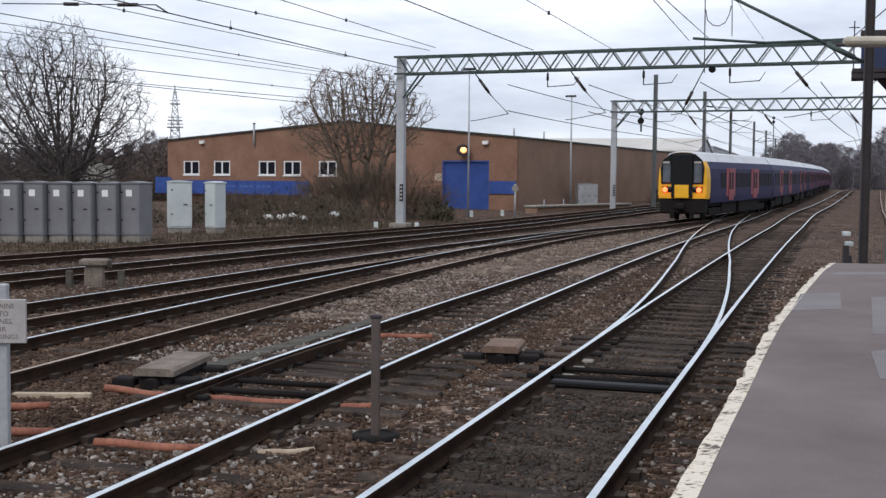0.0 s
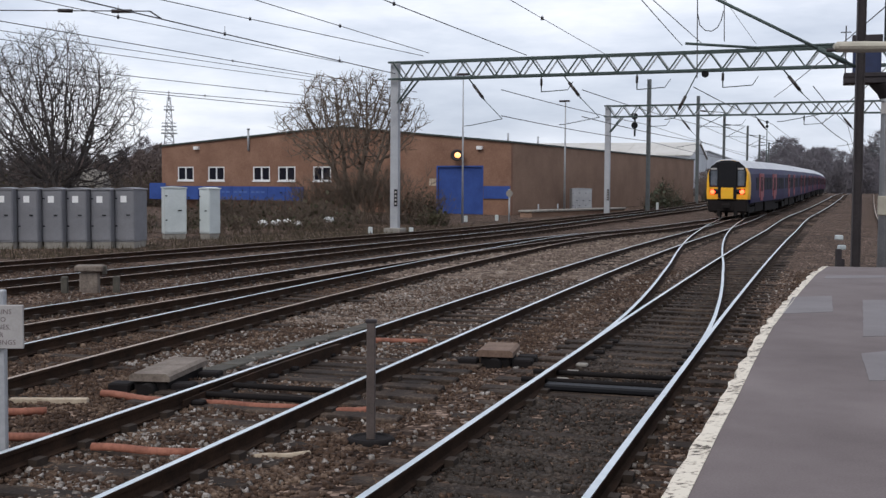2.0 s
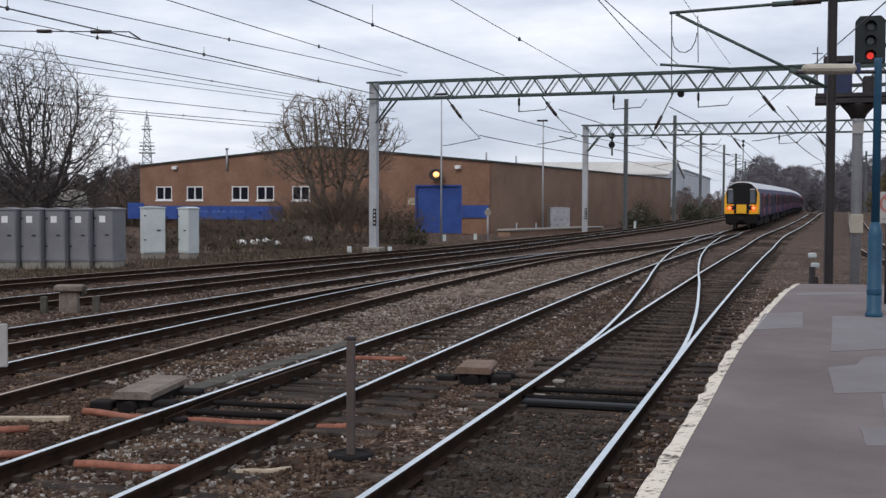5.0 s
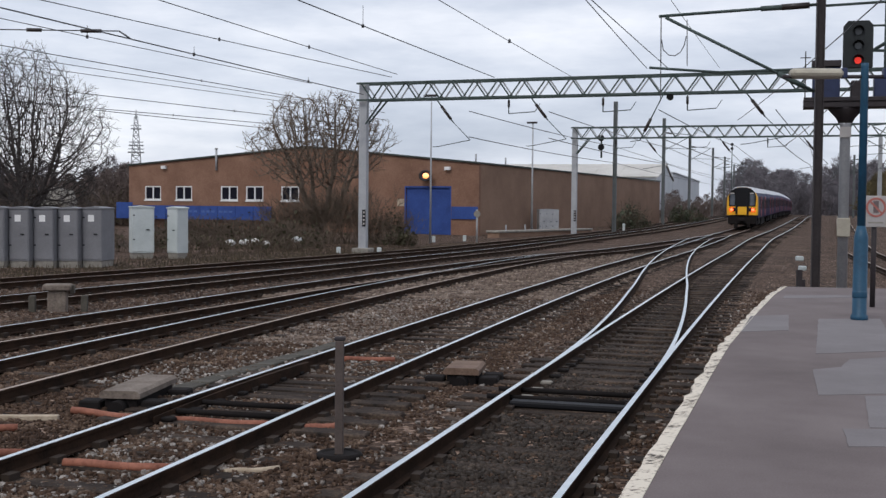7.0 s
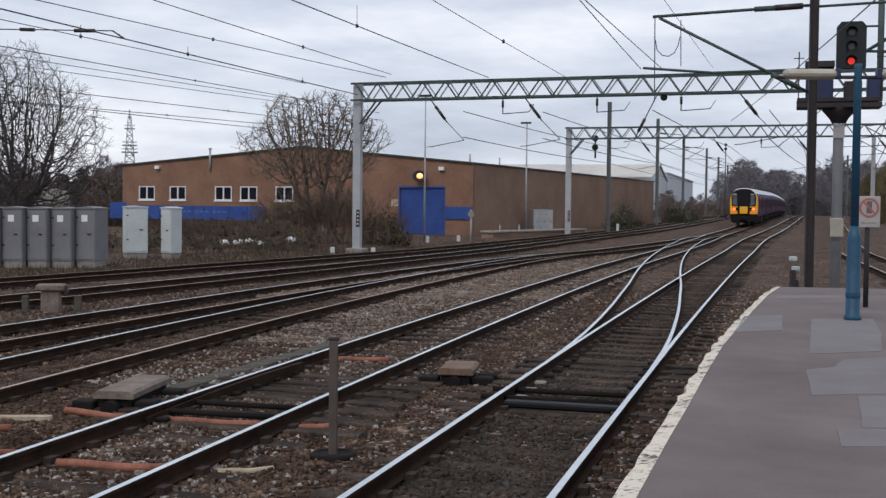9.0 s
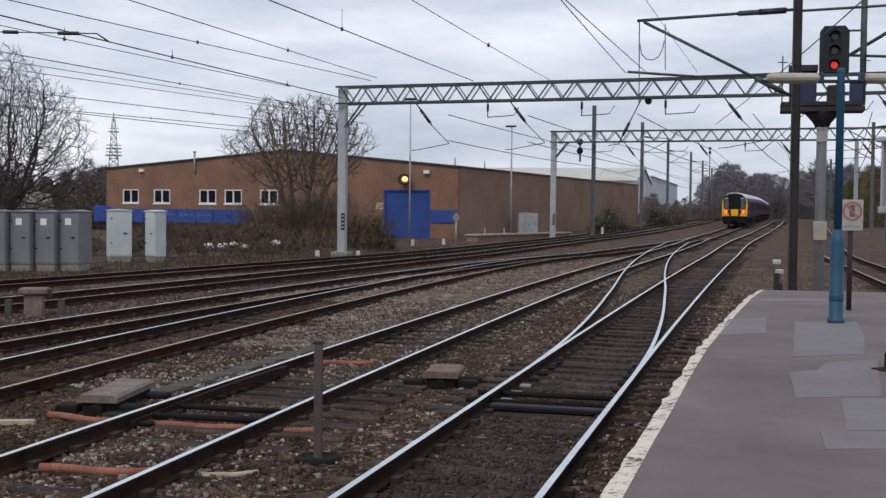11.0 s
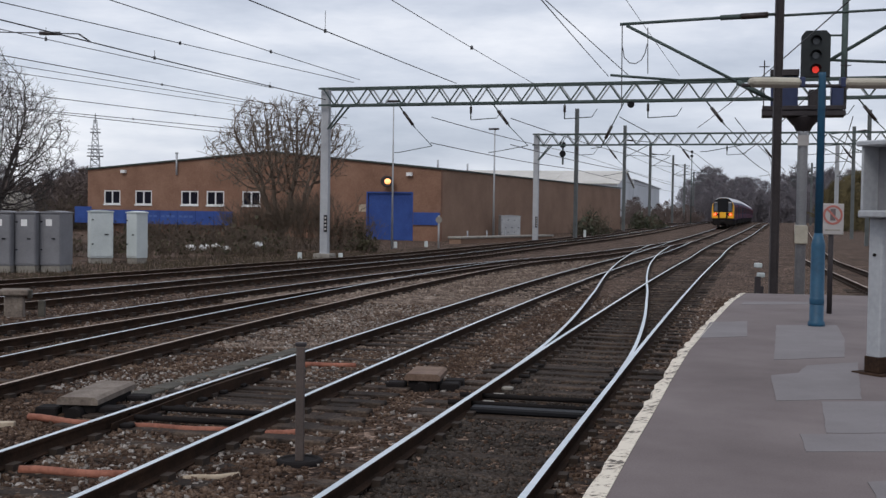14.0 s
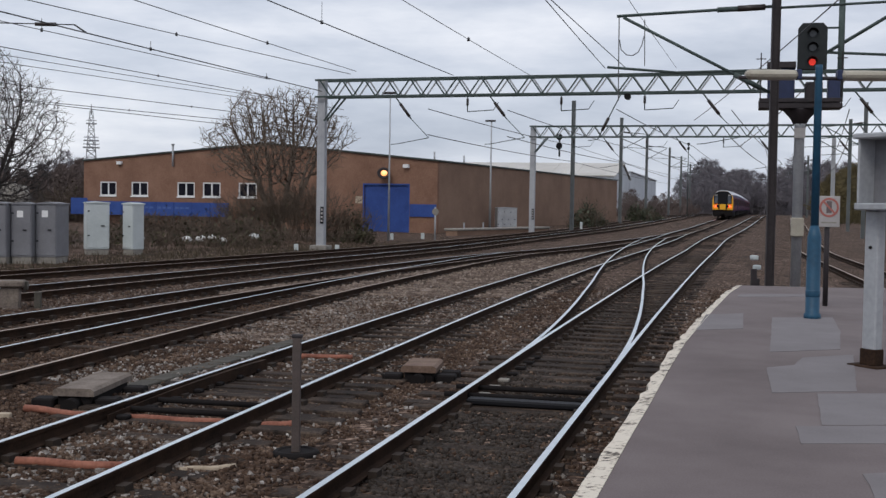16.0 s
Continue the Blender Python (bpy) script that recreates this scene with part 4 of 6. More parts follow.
# stub post on an oval foot
stub = thing("marker_post", "short rusty steel post on an oval foot", "post", at=turned(-0.97, 10.95, 0, 0))
part("foot", lathe(bmesh.new(), [(0.22, -0.25), (0.225, -0.165), (0.20, -0.145), (0.17, -0.145), (0.16, -0.16)], 20), M_UNDER, stub)
part("shaft", boxes(((-0.040, -0.040, -0.2), (0.040, 0.040, 0.92)), bevel=0.008), M_STUB, stub)
part("cap", boxes(((-0.05, -0.04, 0.92), (0.055, 0.04, 0.955)), bevel=0.008), M_DARKST, stub)


def writing(words, size):
    """Raised letters as a mesh."""
    cu = bpy.data.curves.new("writing", "FONT")
    cu.body, cu.size, cu.extrude, cu.resolution_u = words, size, 0.0015, 2
    ob = bpy.data.objects.new("writing", cu)
    me = bpy.data.meshes.new_from_object(ob)
    bpy.data.objects.remove(ob)
    me.materials.clear()
    me.materials.append(M_INK)
    return me


def text_bar_sign():
    """White notice on a grey post, its partly hidden lines as bars."""
    n = thing("warning_notice", "white lineside notice with grey lines of text on a post", "sign", at=turned(-4.23, 10.42, 0, 0.10))
    part("post", boxes(((-0.05, -0.04, -0.3), (0.05, 0.04, 1.25)), bevel=0.01), M_GALV, n)
    board = part("board", boxes(((-0.52, -0.075, 0.73), (0.22, -0.042, 1.12)), bevel=0.006), M_SIGNW, n, "white painted board")
    for i, (words, x0) in enumerate((("RIC TRAINS", -0.20), ("CEED TO", -0.185), ("STLE LINES,", -0.20), ("INES OR", -0.18), ("ING SIDINGS", -0.20))):
        z = 1.040 - i * 0.068
        part("text_line", writing(words, 0.062), M_INK, board, at=Matrix.Translation((x0, -0.0755, z)) @ Matrix.Rotation(math.pi / 2, 4, "X"))
        part("hidden_text", boxes(((-0.46 + 0.03 * (i % 2), -0.079, z - 0.002), (x0 - 0.03, -0.0745, z + 0.034))), M_INK, board)


text_bar_sign()

# concrete pedestal between the tracks
ped = thing("pedestal", "weathered concrete pedestal with a flat cap between tracks", "pedestal", at=turned(-8.42, 25.3, 0, 0.2))
part("stem", boxes(((-0.20, -0.18, -0.3), (0.20, 0.18, 0.28)), bevel=0.03), M_PEDESTAL, ped)
part("cap", boxes(((-0.30, -0.25, 0.28), (0.30, 0.25, 0.42)), bevel=0.03), M_PEDESTAL, ped)
part("side_bracket", boxes(((0.27, -0.12, 0.22), (0.36, 0.1, 0.40)), bevel=0.01), M_TROUGH, ped)
for sx in (-0.52, 0.55):
    w = thing("stub_post", "small concrete stub post beside the pedestal", "post", "stub posts", at=turned(-8.42 + sx, 25.3 + sx * 0.2, 0, 0.2))
    part("shaft", boxes(((-0.07, -0.09, -0.3), (0.07, 0.09, 0.17)), bevel=0.015), M_TROUGH, w)


# ---- platform furniture ----
def patch(seed, *corners):
    """A thin patch of newer asphalt with uneven borders."""
    rnd = random.Random(seed)
    bm = bmesh.new()
    top, bot = [], []
    for (x0, y0), (x1, y1) in zip(corners, corners[1:] + corners[:1]):
        n = max(2, int(math.hypot(x1 - x0, y1 - y0) / 0.12))
        for k in range(n):
            x, y = x0 + (x1 - x0) * k / n + rnd.uniform(-0.004, 0.004), y0 + (y1 - y0) * k / n + rnd.uniform(-0.008, 0.008)
            top.append(bm.verts.new((x, y, 0.9042)))
            bot.append(bm.verts.new((x, y, 0.897)))
    n = len(top)
    bm.faces.new(top)
    for i in range(n):
        bm.faces.new((bot[i], bot[(i + 1) % n], top[(i + 1) % n], top[i]))
    bmesh.ops.recalc_face_normals(bm, faces=bm.faces[:])
    part("patch", bm, M_PATCH, PLATFORM, "paler grey asphalt patch")


patch(1, (5.0, 17.0), (6.3, 17.25), (6.45, 17.75), (5.2, 17.55))
patch(2, (3.16, 12.25), (3.74, 12.47), (4.28, 14.28), (3.76, 14.08))
patch(3, (3.38, 10.43), (4.13, 10.69), (4.75, 12.3), (5.26, 13.88), (4.49, 13.8))
patch(4, (2.65, 8.10), (3.30, 8.20), (4.10, 10.30), (3.55, 10.05), (3.31, 9.57), (3.02, 9.39))
patch(5, (2.24, 6.32), (2.80, 6.35), (3.00, 6.88), (2.39, 6.84))
patch(6, (2.56, 6.88), (3.00, 6.90), (3.55, 8.12), (2.96, 8.06))
patch(7, (1.9, 4.2), (3.4, 4.4), (3.6, 5.9), (2.3, 5.6))


def lamp_post():
    p = thing("platform_lamp_post", "teal platform lamp post with two horizontal lamp heads", "lamp post", at=turned(4.96, 13.75, 0.9, -0.08))
    part("base", lathe(bmesh.new(), [(0.100, -0.01), (0.100, 0.05), (0.084, 0.07), (0.082, 0.98), (0.050, 1.12)], 16), M_TEAL, p)
    part("collar", lathe(bmesh.new(), [(0.083, 0.26), (0.087, 0.28), (0.087, 0.33), (0.083, 0.35)], 16), M_TEAL, p)
    part("shaft", lathe(bmesh.new(), [(0.050, 1.11), (0.045, 3.0), (0.045, 3.04)], 12), M_TEAL, p)
    part("cross_arm", rods(((-0.95, 0, 2.88), (0.95, 0, 2.88), 0.022, 0.022), seg=8), M_DARKST, p)
    for sx in (-1, 1):
        bm = bmesh.new()
        skin(bm, [[(sx * x, 0.11 * w * math.cos(a), 2.915 + 0.065 * w * math.sin(a)) for a in [k * math.pi / 6 for k in range(12)]] for x, w in ((0.26, 0.6), (0.29, 0.95), (0.55, 1.0), (0.83, 0.95), (0.87, 0.55))])
        head = part("lamp_head", bm, M_LAMPBODY, p, "aged cream lamp head")
        part("end_cap", boxes(((sx * 0.24 - 0.03, -0.06, 2.86), (sx * 0.24 + 0.03, 0.06, 2.98)), bevel=0.01), M_NAVY, head)


lamp_post()

sgn = thing("warning_sign", "white no-entry warning sign with red ring on a dark post", "sign", at=turned(5.80, 15.6, 0.9, -0.05))
part("post", rods(((0, 0, 0.0), (0, 0, 1.40), 0.035, 0.035), seg=10), M_DARKST, sgn)
face = part("board", boxes(((-0.15, -0.06, 1.08), (0.15, -0.037, 1.50)), bevel=0.006), M_SIGNW, sgn)
bm = bmesh.new()
for i in range(28):
    a0, a1 = 2 * math.pi * i / 28, 2 * math.pi * (i + 1) / 28
    vs = [bm.verts.new((r * math.cos(a), y, 1.345 + r * math.sin(a))) for r in (0.105, 0.132) for a in (a0, a1) for y in (-0.066, -0.0605)]
    for q in ((0, 2, 6, 4), (1, 5, 7, 3), (4, 6, 7, 5), (0, 1, 3, 2)):
        bm.faces.new([vs[k] for k in q])
bmesh.ops.recalc_face_normals(bm, faces=bm.faces[:])
part("red_ring", bm, M_RED, face)
bm = bmesh.new()
box(bm, (-0.115, -0.067, -0.012), (0.115, -0.061, 0.012), m=Matrix.Translation((0, 0, 1.345)) @ Matrix.Rotation(0.8, 4, "Y"))
part("red_bar", bm, M_RED, face)
part("dark_symbol", boxes(((-0.035, -0.0645, 1.27), (0.035, -0.0605, 1.43))), M_INK, face)
part("small_print", boxes(((-0.10, -0.0625, 1.13), (0.10, -0.0605, 1.15))), M_CONC, face)


def notice_board():
    n = thing("notice_board", "pale grey framed notice board on two posts", "notice board", at=turned(3.96, 9.55, 0.9, -1.10))
    for x in (0.0, 1.25):
        post = part("post", boxes(((x - 0.07, -0.05, 0.0), (x + 0.07, 0.05, 1.31)), bevel=0.012), M_GALV, n)
        part("foot_plate", boxes(((x - 0.16, -0.12, -0.02), (x + 0.16, 0.12, 0.015)), ((x - 0.078, -0.058, 0.015), (x + 0.078, 0.058, 0.15)), bevel=0.006), M_RAIL, post, "rusty foot plate")
        part("bolt", rods(((x, -0.062, 1.0), (x, -0.05, 1.0), 0.014, 0.014), seg=8), M_UNDER, post)
        part("case_side", boxes(((x - 0.07, -0.16, 1.37), (x - 0.045, 0.06, 1.90)) if x == 0 else ((x + 0.045, -0.16, 1.37), (x + 0.07, 0.06, 1.90)), bevel=0.005), M_GALV, n)
    part("back_panel", boxes(((-0.045, 0.02, 1.37), (1.295, 0.055, 1.90))), M_CAB, n, "dark grey back panel")
    part("hood", boxes(((-0.10, -0.20, 1.90), (1.35, 0.09, 1.945)), bevel=0.01), M_GALV, n)
    part("shelf", boxes(((-0.08, -0.18, 1.31), (1.33, 0.07, 1.37)), bevel=0.01), M_GALV, n)
    part("poster", boxes(((0.20, 0.010, 1.44), (1.05, 0.018, 1.84))), M_CABW, n)


notice_board()


# ---- overhead line mast, cantilevers and signal at the platform end ----
def main_mast():
    m = thing("overhead_mast", "dark steel overhead line mast with tube cantilevers", "mast", at=turned(8.37, 26.0, 0, -0.2))
    part("column", boxes(((-0.092, -0.11, -0.3), (-0.074, 0.11, 9.4)), ((0.074, -0.11, -0.3), (0.092, 0.11, 9.4)), ((-0.074, -0.012, -0.3), (0.074, 0.012, 9.4))), M_DARKST, m)
    arm = part("top_tube", rods(((-3.55, -0.1, 6.58), (-0.1, 0, 6.78), 0.035, 0.035), ((-1.3, -0.04, 6.71), (-0.8, -0.02, 6.735), 0.06, 0.06), seg=8), M_GREENST, m)
    part("insulator", rods(((-0.85, -0.02, 6.735), (-0.25, 0, 6.77), 0.07, 0.07), seg=8), M_INSUL, arm)
    part("strut", rods(((-3.4, -0.1, 6.55), (-0.1, 0, 4.85), 0.035, 0.035), ((-0.9, -0.02, 5.26), (-0.3, 0, 4.95), 0.06, 0.06), seg=8), M_GREENST, m)
    part("register_arm", rods(((-3.75, -0.1, 5.42), (-2.2, -0.05, 5.30), 0.03, 0.03), ((-2.2, -0.05, 5.30), (-0.1, 0, 5.36), 0.028, 0.028), seg=8), M_GREENST, m)
    loop = [(-3.48, -0.1, 6.05), (-3.44, -0.1, 5.82), (-3.32, -0.1, 5.70), (-3.18, -0.1, 5.68), (-3.05, -0.1, 5.76), (-2.97, -0.1, 5.92), (-2.93, -0.1, 6.12)]
    part("steady_arm", rods(((-3.50, -0.1, 6.55), (-3.48, -0.1, 4.65), 0.013, 0.013), ((-2.92, -0.1, 6.5), (-2.90, -0.1, 5.45), 0.011, 0.011), *[(p, q, 0.011, 0.011) for p, q in zip(loop, loop[1:])], seg=5), M_WIRE, m)
    part("right_tube", rods(((0.1, 0, 6.75), (4.5, 0, 6.95), 0.03, 0.03), seg=8), M_GREENST, m)


main_mast()

can = thing("overhead_cantilever", "dark green drop tube and cantilever of the next line", "cantilever", at=turned(12.55, 33.0, 0, -0.2))
part("drop_tube", rods(((-0.02, 0, 5.42), (-0.02, 0, 8.6), 0.09, 0.09), seg=8), M_GREENST, can)
part("strut", rods(((-0.45, 0, 6.72), (4.2, 0, 9.6), 0.05, 0.05), seg=8), M_GREENST, can)
part("tube", rods(((-0.45, 0, 6.75), (4.6, 0, 6.52), 0.04, 0.04), seg=8), M_GREENST, can)
part("tie", rods(((-0.6, 0, 7.45), (0.0, 0, 7.45), 0.03, 0.03), seg=6), M_GREENST, can)
part("mast_column", boxes(((4.45, -0.13, -0.3), (4.71, 0.13, 10.0))), M_DARKST, can)


def signal():
    s = thing("colour_light_signal", "railway signal showing red on a grey bracket post", "signal", at=turned(9.66, 28.0, 0, -0.28))
    part("post", lathe(bmesh.new(), [(0.122, -0.3), (0.122, 4.25), (0.15, 4.3)], 14), M_GALV, s)
    part("flare", lathe(bmesh.new(), [(0.15, 4.28), (0.22, 4.42), (0.40, 4.62), (0.40, 4.66)], 4), M_DARKST, s)
    part("plate", boxes(((-0.13, -0.17, 3.95), (0.13, -0.14, 4.20))), M_SIGNW, s, "pale plate on the post")
    part("cable_box", boxes(((-0.15, -0.25, 1.56), (0.15, -0.1, 2.02)), bevel=0.02), M_LAMPBODY, s)
    deck = part("walkway", boxes(((-0.98, -0.35, 4.66), (0.95, 0.35, 4.78)), ((-0.98, -0.37, 4.80), (0.95, -0.33, 4.90)), ((-0.98, 0.33, 4.80), (0.95, 0.37, 4.90)), bevel=0.01), M_DARKST, s, "dark steel walkway")
    for x in (-0.95, 0.92):
        part("stanchion", rods(((x, -0.33, 4.7), (x, -0.33, 6.0), 0.015, 0.015), ((x - 0.12, -0.33, 5.85), (x + 0.12, -0.33, 5.85), 0.012, 0.012), seg=5), M_DARKST, deck)
    for x0, x1, z1, mat in ((-0.78, -0.15, 5.62, M_NAVY), (0.10, 0.50, 5.30, M_DARKST), (0.62, 0.90, 5.42, M_NAVY)):
        part("equipment_box", boxes(((x0, -0.22, 4.86), (x1, 0.2, z1)), bevel=0.02), mat, s)
    part("hood_plate", boxes(((-0.80, -0.26, 5.64), (-0.13, 0.22, 5.79)), bevel=0.01), M_DARKST, s)
    bm = bmesh.new()
    w, z0, z1 = 0.335, 5.60, 6.70
    prism(bm, [(-w, z0), (w, z0), (w, z1 - 0.12), (w - 0.1, z1), (-w + 0.1, z1), (-w, z1 - 0.12)], -0.30, -0.05)
    bmesh.ops.recalc_face_normals(bm, faces=bm.faces[:])
    head = part("signal_head", bm, M_SIGHEAD, s, "dull black signal head", at=Matrix.Translation((0.235, 0, 0)))
    for i, z in enumerate((5.76, 6.10, 6.44)):
        lens = part("lens", lathe(bmesh.new(), [(0.03, 0), (0.080, 0.0), (0.080, 0.02)], 16, Matrix.Translation((0.0, -0.30, z)) @ Matrix.Rotation(math.pi / 2, 4, "X")), M_REDLAMP if i == 0 else M_GLASS, head, "lit red lens" if i == 0 else "")
        bm = bmesh.new()
        for k in range(9):
            a, b = math.radians(10 + k * 17.8), math.radians(10 + (k + 1) * 17.8)
            vs = [bm.verts.new((r * math.cos(t), y, z + r * math.sin(t))) for r in (0.125, 0.133) for t, y in ((a, -0.302), (b, -0.302), (b, -0.46), (a, -0.46))]
            for q in ((0, 1, 2, 3), (7, 6, 5, 4), (0, 4, 5, 1), (2, 6, 7, 3)):
                bm.faces.new([vs[j] for j in q])
        bmesh.ops.recalc_face_normals(bm, faces=bm.faces[:])
        part("visor", bm, M_BLACK, head)


signal()

for x, y, h in ((9.12, 29.6, 1.02), (9.32, 30.0, 0.75)):
    r = thing("lineside_box", "small grey lineside box on a short post", "lineside box", "lineside boxes", at=turned(x, y, 0, 0.1))
    part("post", boxes(((-0.06, -0.06, -0.3), (0.06, 0.06, h - 0.35))), M_DARKST, r)
    part("box", boxes(((-0.08, -0.10, h - 0.12), (0.08, 0.10, h)), bevel=0.02), M_CABW, r)


# ---- farther masts, lamp columns and lineside cabinets ----
def far_mast(x, y, h, w, label, arm=0.0, mat=None, lamp=False):
    m = thing("lamp_column" if lamp else "overhead_mast", label, "lamp column" if lamp else "mast", "lamp columns" if lamp else "far overhead masts", at=turned(x, y, 0, -0.33))
    if lamp:
        part("column", rods(((0, 0, -0.3), (0, 0, h), w, w * 0.5), seg=8), mat or M_GALV, m)
        part("lamp_head", boxes(((-0.5, -0.12, h - 0.08), (0.35, 0.12, h + 0.06)), bevel=0.03), M_DARKST, m)
        return m
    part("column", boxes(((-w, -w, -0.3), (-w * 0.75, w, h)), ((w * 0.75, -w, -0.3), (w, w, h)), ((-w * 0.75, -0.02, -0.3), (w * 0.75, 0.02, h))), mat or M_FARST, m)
    if arm:
        s = 1 if arm > 0 else -1
        part("cantilever", rods(((0, 0, h - 1.6), (arm, 0, h - 1.9), 0.04, 0.04), ((0, 0, h - 3.6), (arm * 0.95, 0, h - 2.0), 0.04, 0.04), ((0, 0, h - 3.3), (arm * 1.1, 0, h - 3.5), 0.03, 0.03), seg=5), M_GREENST, m)
        part("insulator", rods(((s * 0.25, 0, h - 1.62), (s * 0.9, 0, h - 1.72), 0.09, 0.09), seg=6), M_INSUL, m)
    return m


far_mast(-0.80, 72.0, 8.95, 0.075, "thin rusty lamp column before the roller door", lamp=True)
far_mast(7.10, 93.0, 8.7, 0.10, "thin grey lamp column beside the brick side wall", lamp=True)
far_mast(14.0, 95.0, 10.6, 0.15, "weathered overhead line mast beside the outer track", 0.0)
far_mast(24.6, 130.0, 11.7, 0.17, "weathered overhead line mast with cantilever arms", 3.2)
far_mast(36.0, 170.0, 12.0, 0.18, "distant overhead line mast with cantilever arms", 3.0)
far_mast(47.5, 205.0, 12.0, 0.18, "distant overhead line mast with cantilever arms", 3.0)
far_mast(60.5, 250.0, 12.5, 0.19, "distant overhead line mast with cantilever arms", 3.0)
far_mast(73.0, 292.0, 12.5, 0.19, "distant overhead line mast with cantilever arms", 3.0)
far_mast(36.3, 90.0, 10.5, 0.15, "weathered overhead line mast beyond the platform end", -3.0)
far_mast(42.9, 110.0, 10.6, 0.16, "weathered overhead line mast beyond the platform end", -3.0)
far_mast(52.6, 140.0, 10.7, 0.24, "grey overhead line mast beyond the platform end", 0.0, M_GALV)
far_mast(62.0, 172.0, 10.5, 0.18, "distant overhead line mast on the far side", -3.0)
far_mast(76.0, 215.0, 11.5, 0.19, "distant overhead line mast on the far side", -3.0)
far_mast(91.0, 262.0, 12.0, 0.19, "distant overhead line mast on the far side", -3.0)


def small_signal(x, y, z, post, label):
    s = thing("signal_lamp", label, "signal", "distant signals", at=turned(x, y, 0, -0.3))
    part("post", rods(((0, 0.1, -0.3 if post else z - 1.2), (0, 0.1, z + 0.4), 0.08, 0.08), seg=6), M_GREENST, s)
    for dz in (-0.45, 0.45):
        part("disc", rods(((0, -0.06, z + dz * 0.8), (0, 0.05, z + dz * 0.8), 0.26, 0.22), seg=14), M_BLACK, s, "round black disc head")


small_signal(12.45, 92.0, 7.1, False, "black round signal heads below the gantry")
small_signal(49.6, 200.0, 12.0, True, "distant black round signal heads on a post")

ecab = cabinet(8.75, 97.0, 0.15, 1.68, 0.9, 2.05, M_GALV, "pale grey electrical cabinet beside the brick wall", doors=3, notice=False, group="far cabinets")
lpost = thing("limit_sign", "small round-topped grey sign post beside the outer track", "sign", at=turned(2.15, 74.0, 0, 0.1))
part("post", rods(((0, 0, -0.3), (0, 0, 1.9), 0.06, 0.06), seg=6), M_GALV, lpost)
part("disc", rods(((0, -0.08, 1.62), (0, -0.04, 1.62), 0.22, 0.22), seg=14), M_CONC, lpost)
for x, y, h in ((-5.2, 57.6, 0.18), (-3.2, 58.0, 0.15), (-0.6, 73, 0.3), (1.4, 76, 0.25), (16.2, 104, 0.6)):
    b = thing("marker_stone", "small white-painted lineside marker stone", "marker", "white marker stones", at=turned(x, y, 0, 0.3))
    part("block", boxes(((-0.10, -0.09, -0.3), (0.10, 0.09, h * 0.75)), bevel=0.03), M_CABW, b)
# low platform-like wall by the warehouse corner
lw = thing("loading_dock", "low weathered concrete loading dock beside the warehouse", "loading dock", at=turned(5.4, 86.0, 0, 1.02))
part("slab", boxes(((-3.5, -0.6, 0.12), (12.5, 0.6, 0.28)), bevel=0.04), M_CONC, lw)
part("wall", boxes(((-3.4, -0.45, -0.5), (12.4, 0.5, 0.12))), M_BRICK2, lw)
for x in (-2.5, 0.5, 3.5):
    part("rail_post", boxes(((x - 0.04, -0.55, 0.28), (x + 0.04, -0.47, 0.7))), M_GALV, lw)


# ---- overhead wires ----
def wire(a, b, r, name="overhead_wire", label="dark overhead line wire spanning along the tracks", extend=0.6, sag=0.03, drops=()):
    a, b = Vector(a), Vector(b)
    a = a + (a - b) * extend
    bm = bmesh.new()
    n = 12
    pts = [a.lerp(b, i / n) - Vector((0, 0, sag * 4 * (i / n) * (1 - i / n))) for i in range(n + 1)]
    tube(bm, pts, r, 5)
    for t, up in drops:
        p = a.lerp(b, t) - Vector((0, 0, sag * 4 * t * (1 - t)))
        rod(bm, p, p + Vector((0, 0, up)), 0.012, seg=4)
        rod(bm, p + Vector((0, 0, -0.06)), p + Vector((0, 0, 0.06)), 0.05, seg=6)
    tagged(new(name, mesh_of(bm, M_WIRE, name)), label, "overhead wire", "overhead wires")


wire((-12.58, 33.11, 7.73), (-4.04, 58.0, 7.73), 0.023, drops=((0.37, 0.28), (0.62, 0.28), (0.85, 0.2)))
wire((-14.08, 37.06, 8.05), (-6.4, 56.0, 8.05), 0.015, drops=((0.5, 0.4),))
wire((-12.70, 36.94, 8.61), (-2.64, 58.0, 8.61), 0.017, drops=((0.62, 0.1),))
wire((-8.99, 36.90, 8.64), (-2.32, 57.0, 8.64), 0.017, drops=((0.7, 0.1),))
wire((-4.42, 35.48, 8.43), (2.39, 56.0, 8.43), 0.020, drops=((0.52, 0.7),))
wire((1.39, 38.01, 8.03), (5.71, 52.0, 8.03), 0.012, drops=((0.5, 0.1),))
wire((4.07, 33.66, 8.20), (8.69, 50.0, 8.20), 0.016)
wire((4.24, 33.70, 8.21), (9.61, 50.0, 8.21), 0.016)
wire((5.92, 30.57, 7.67), (10.61, 45.0, 7.67), 0.008)
wire((-20.32, 53.45, 9.40), (-4.6, 90.0, 9.40), 0.023, drops=((0.62, 0.1),))
wire((-19.71, 57.72, 9.22), (-6.0, 85.0, 9.22), 0.018)
wire((-21.50, 56.53, 9.00), (-5.9, 85.0, 9.00), 0.018)
wire((-23.29, 61.24, 8.44), (-5.4, 92.5, 8.44), 0.023, drops=((0.7, 0.1),))
wire((-23.78, 71.13, 8.21), (-7.2, 94.0, 8.21), 0.024, drops=((0.58, 0.12), (0.83, 0.12)))
wire((-22.74, 68.01, 7.88), (-8.5, 95.0, 7.88), 0.024, drops=((0.8, 0.12),))
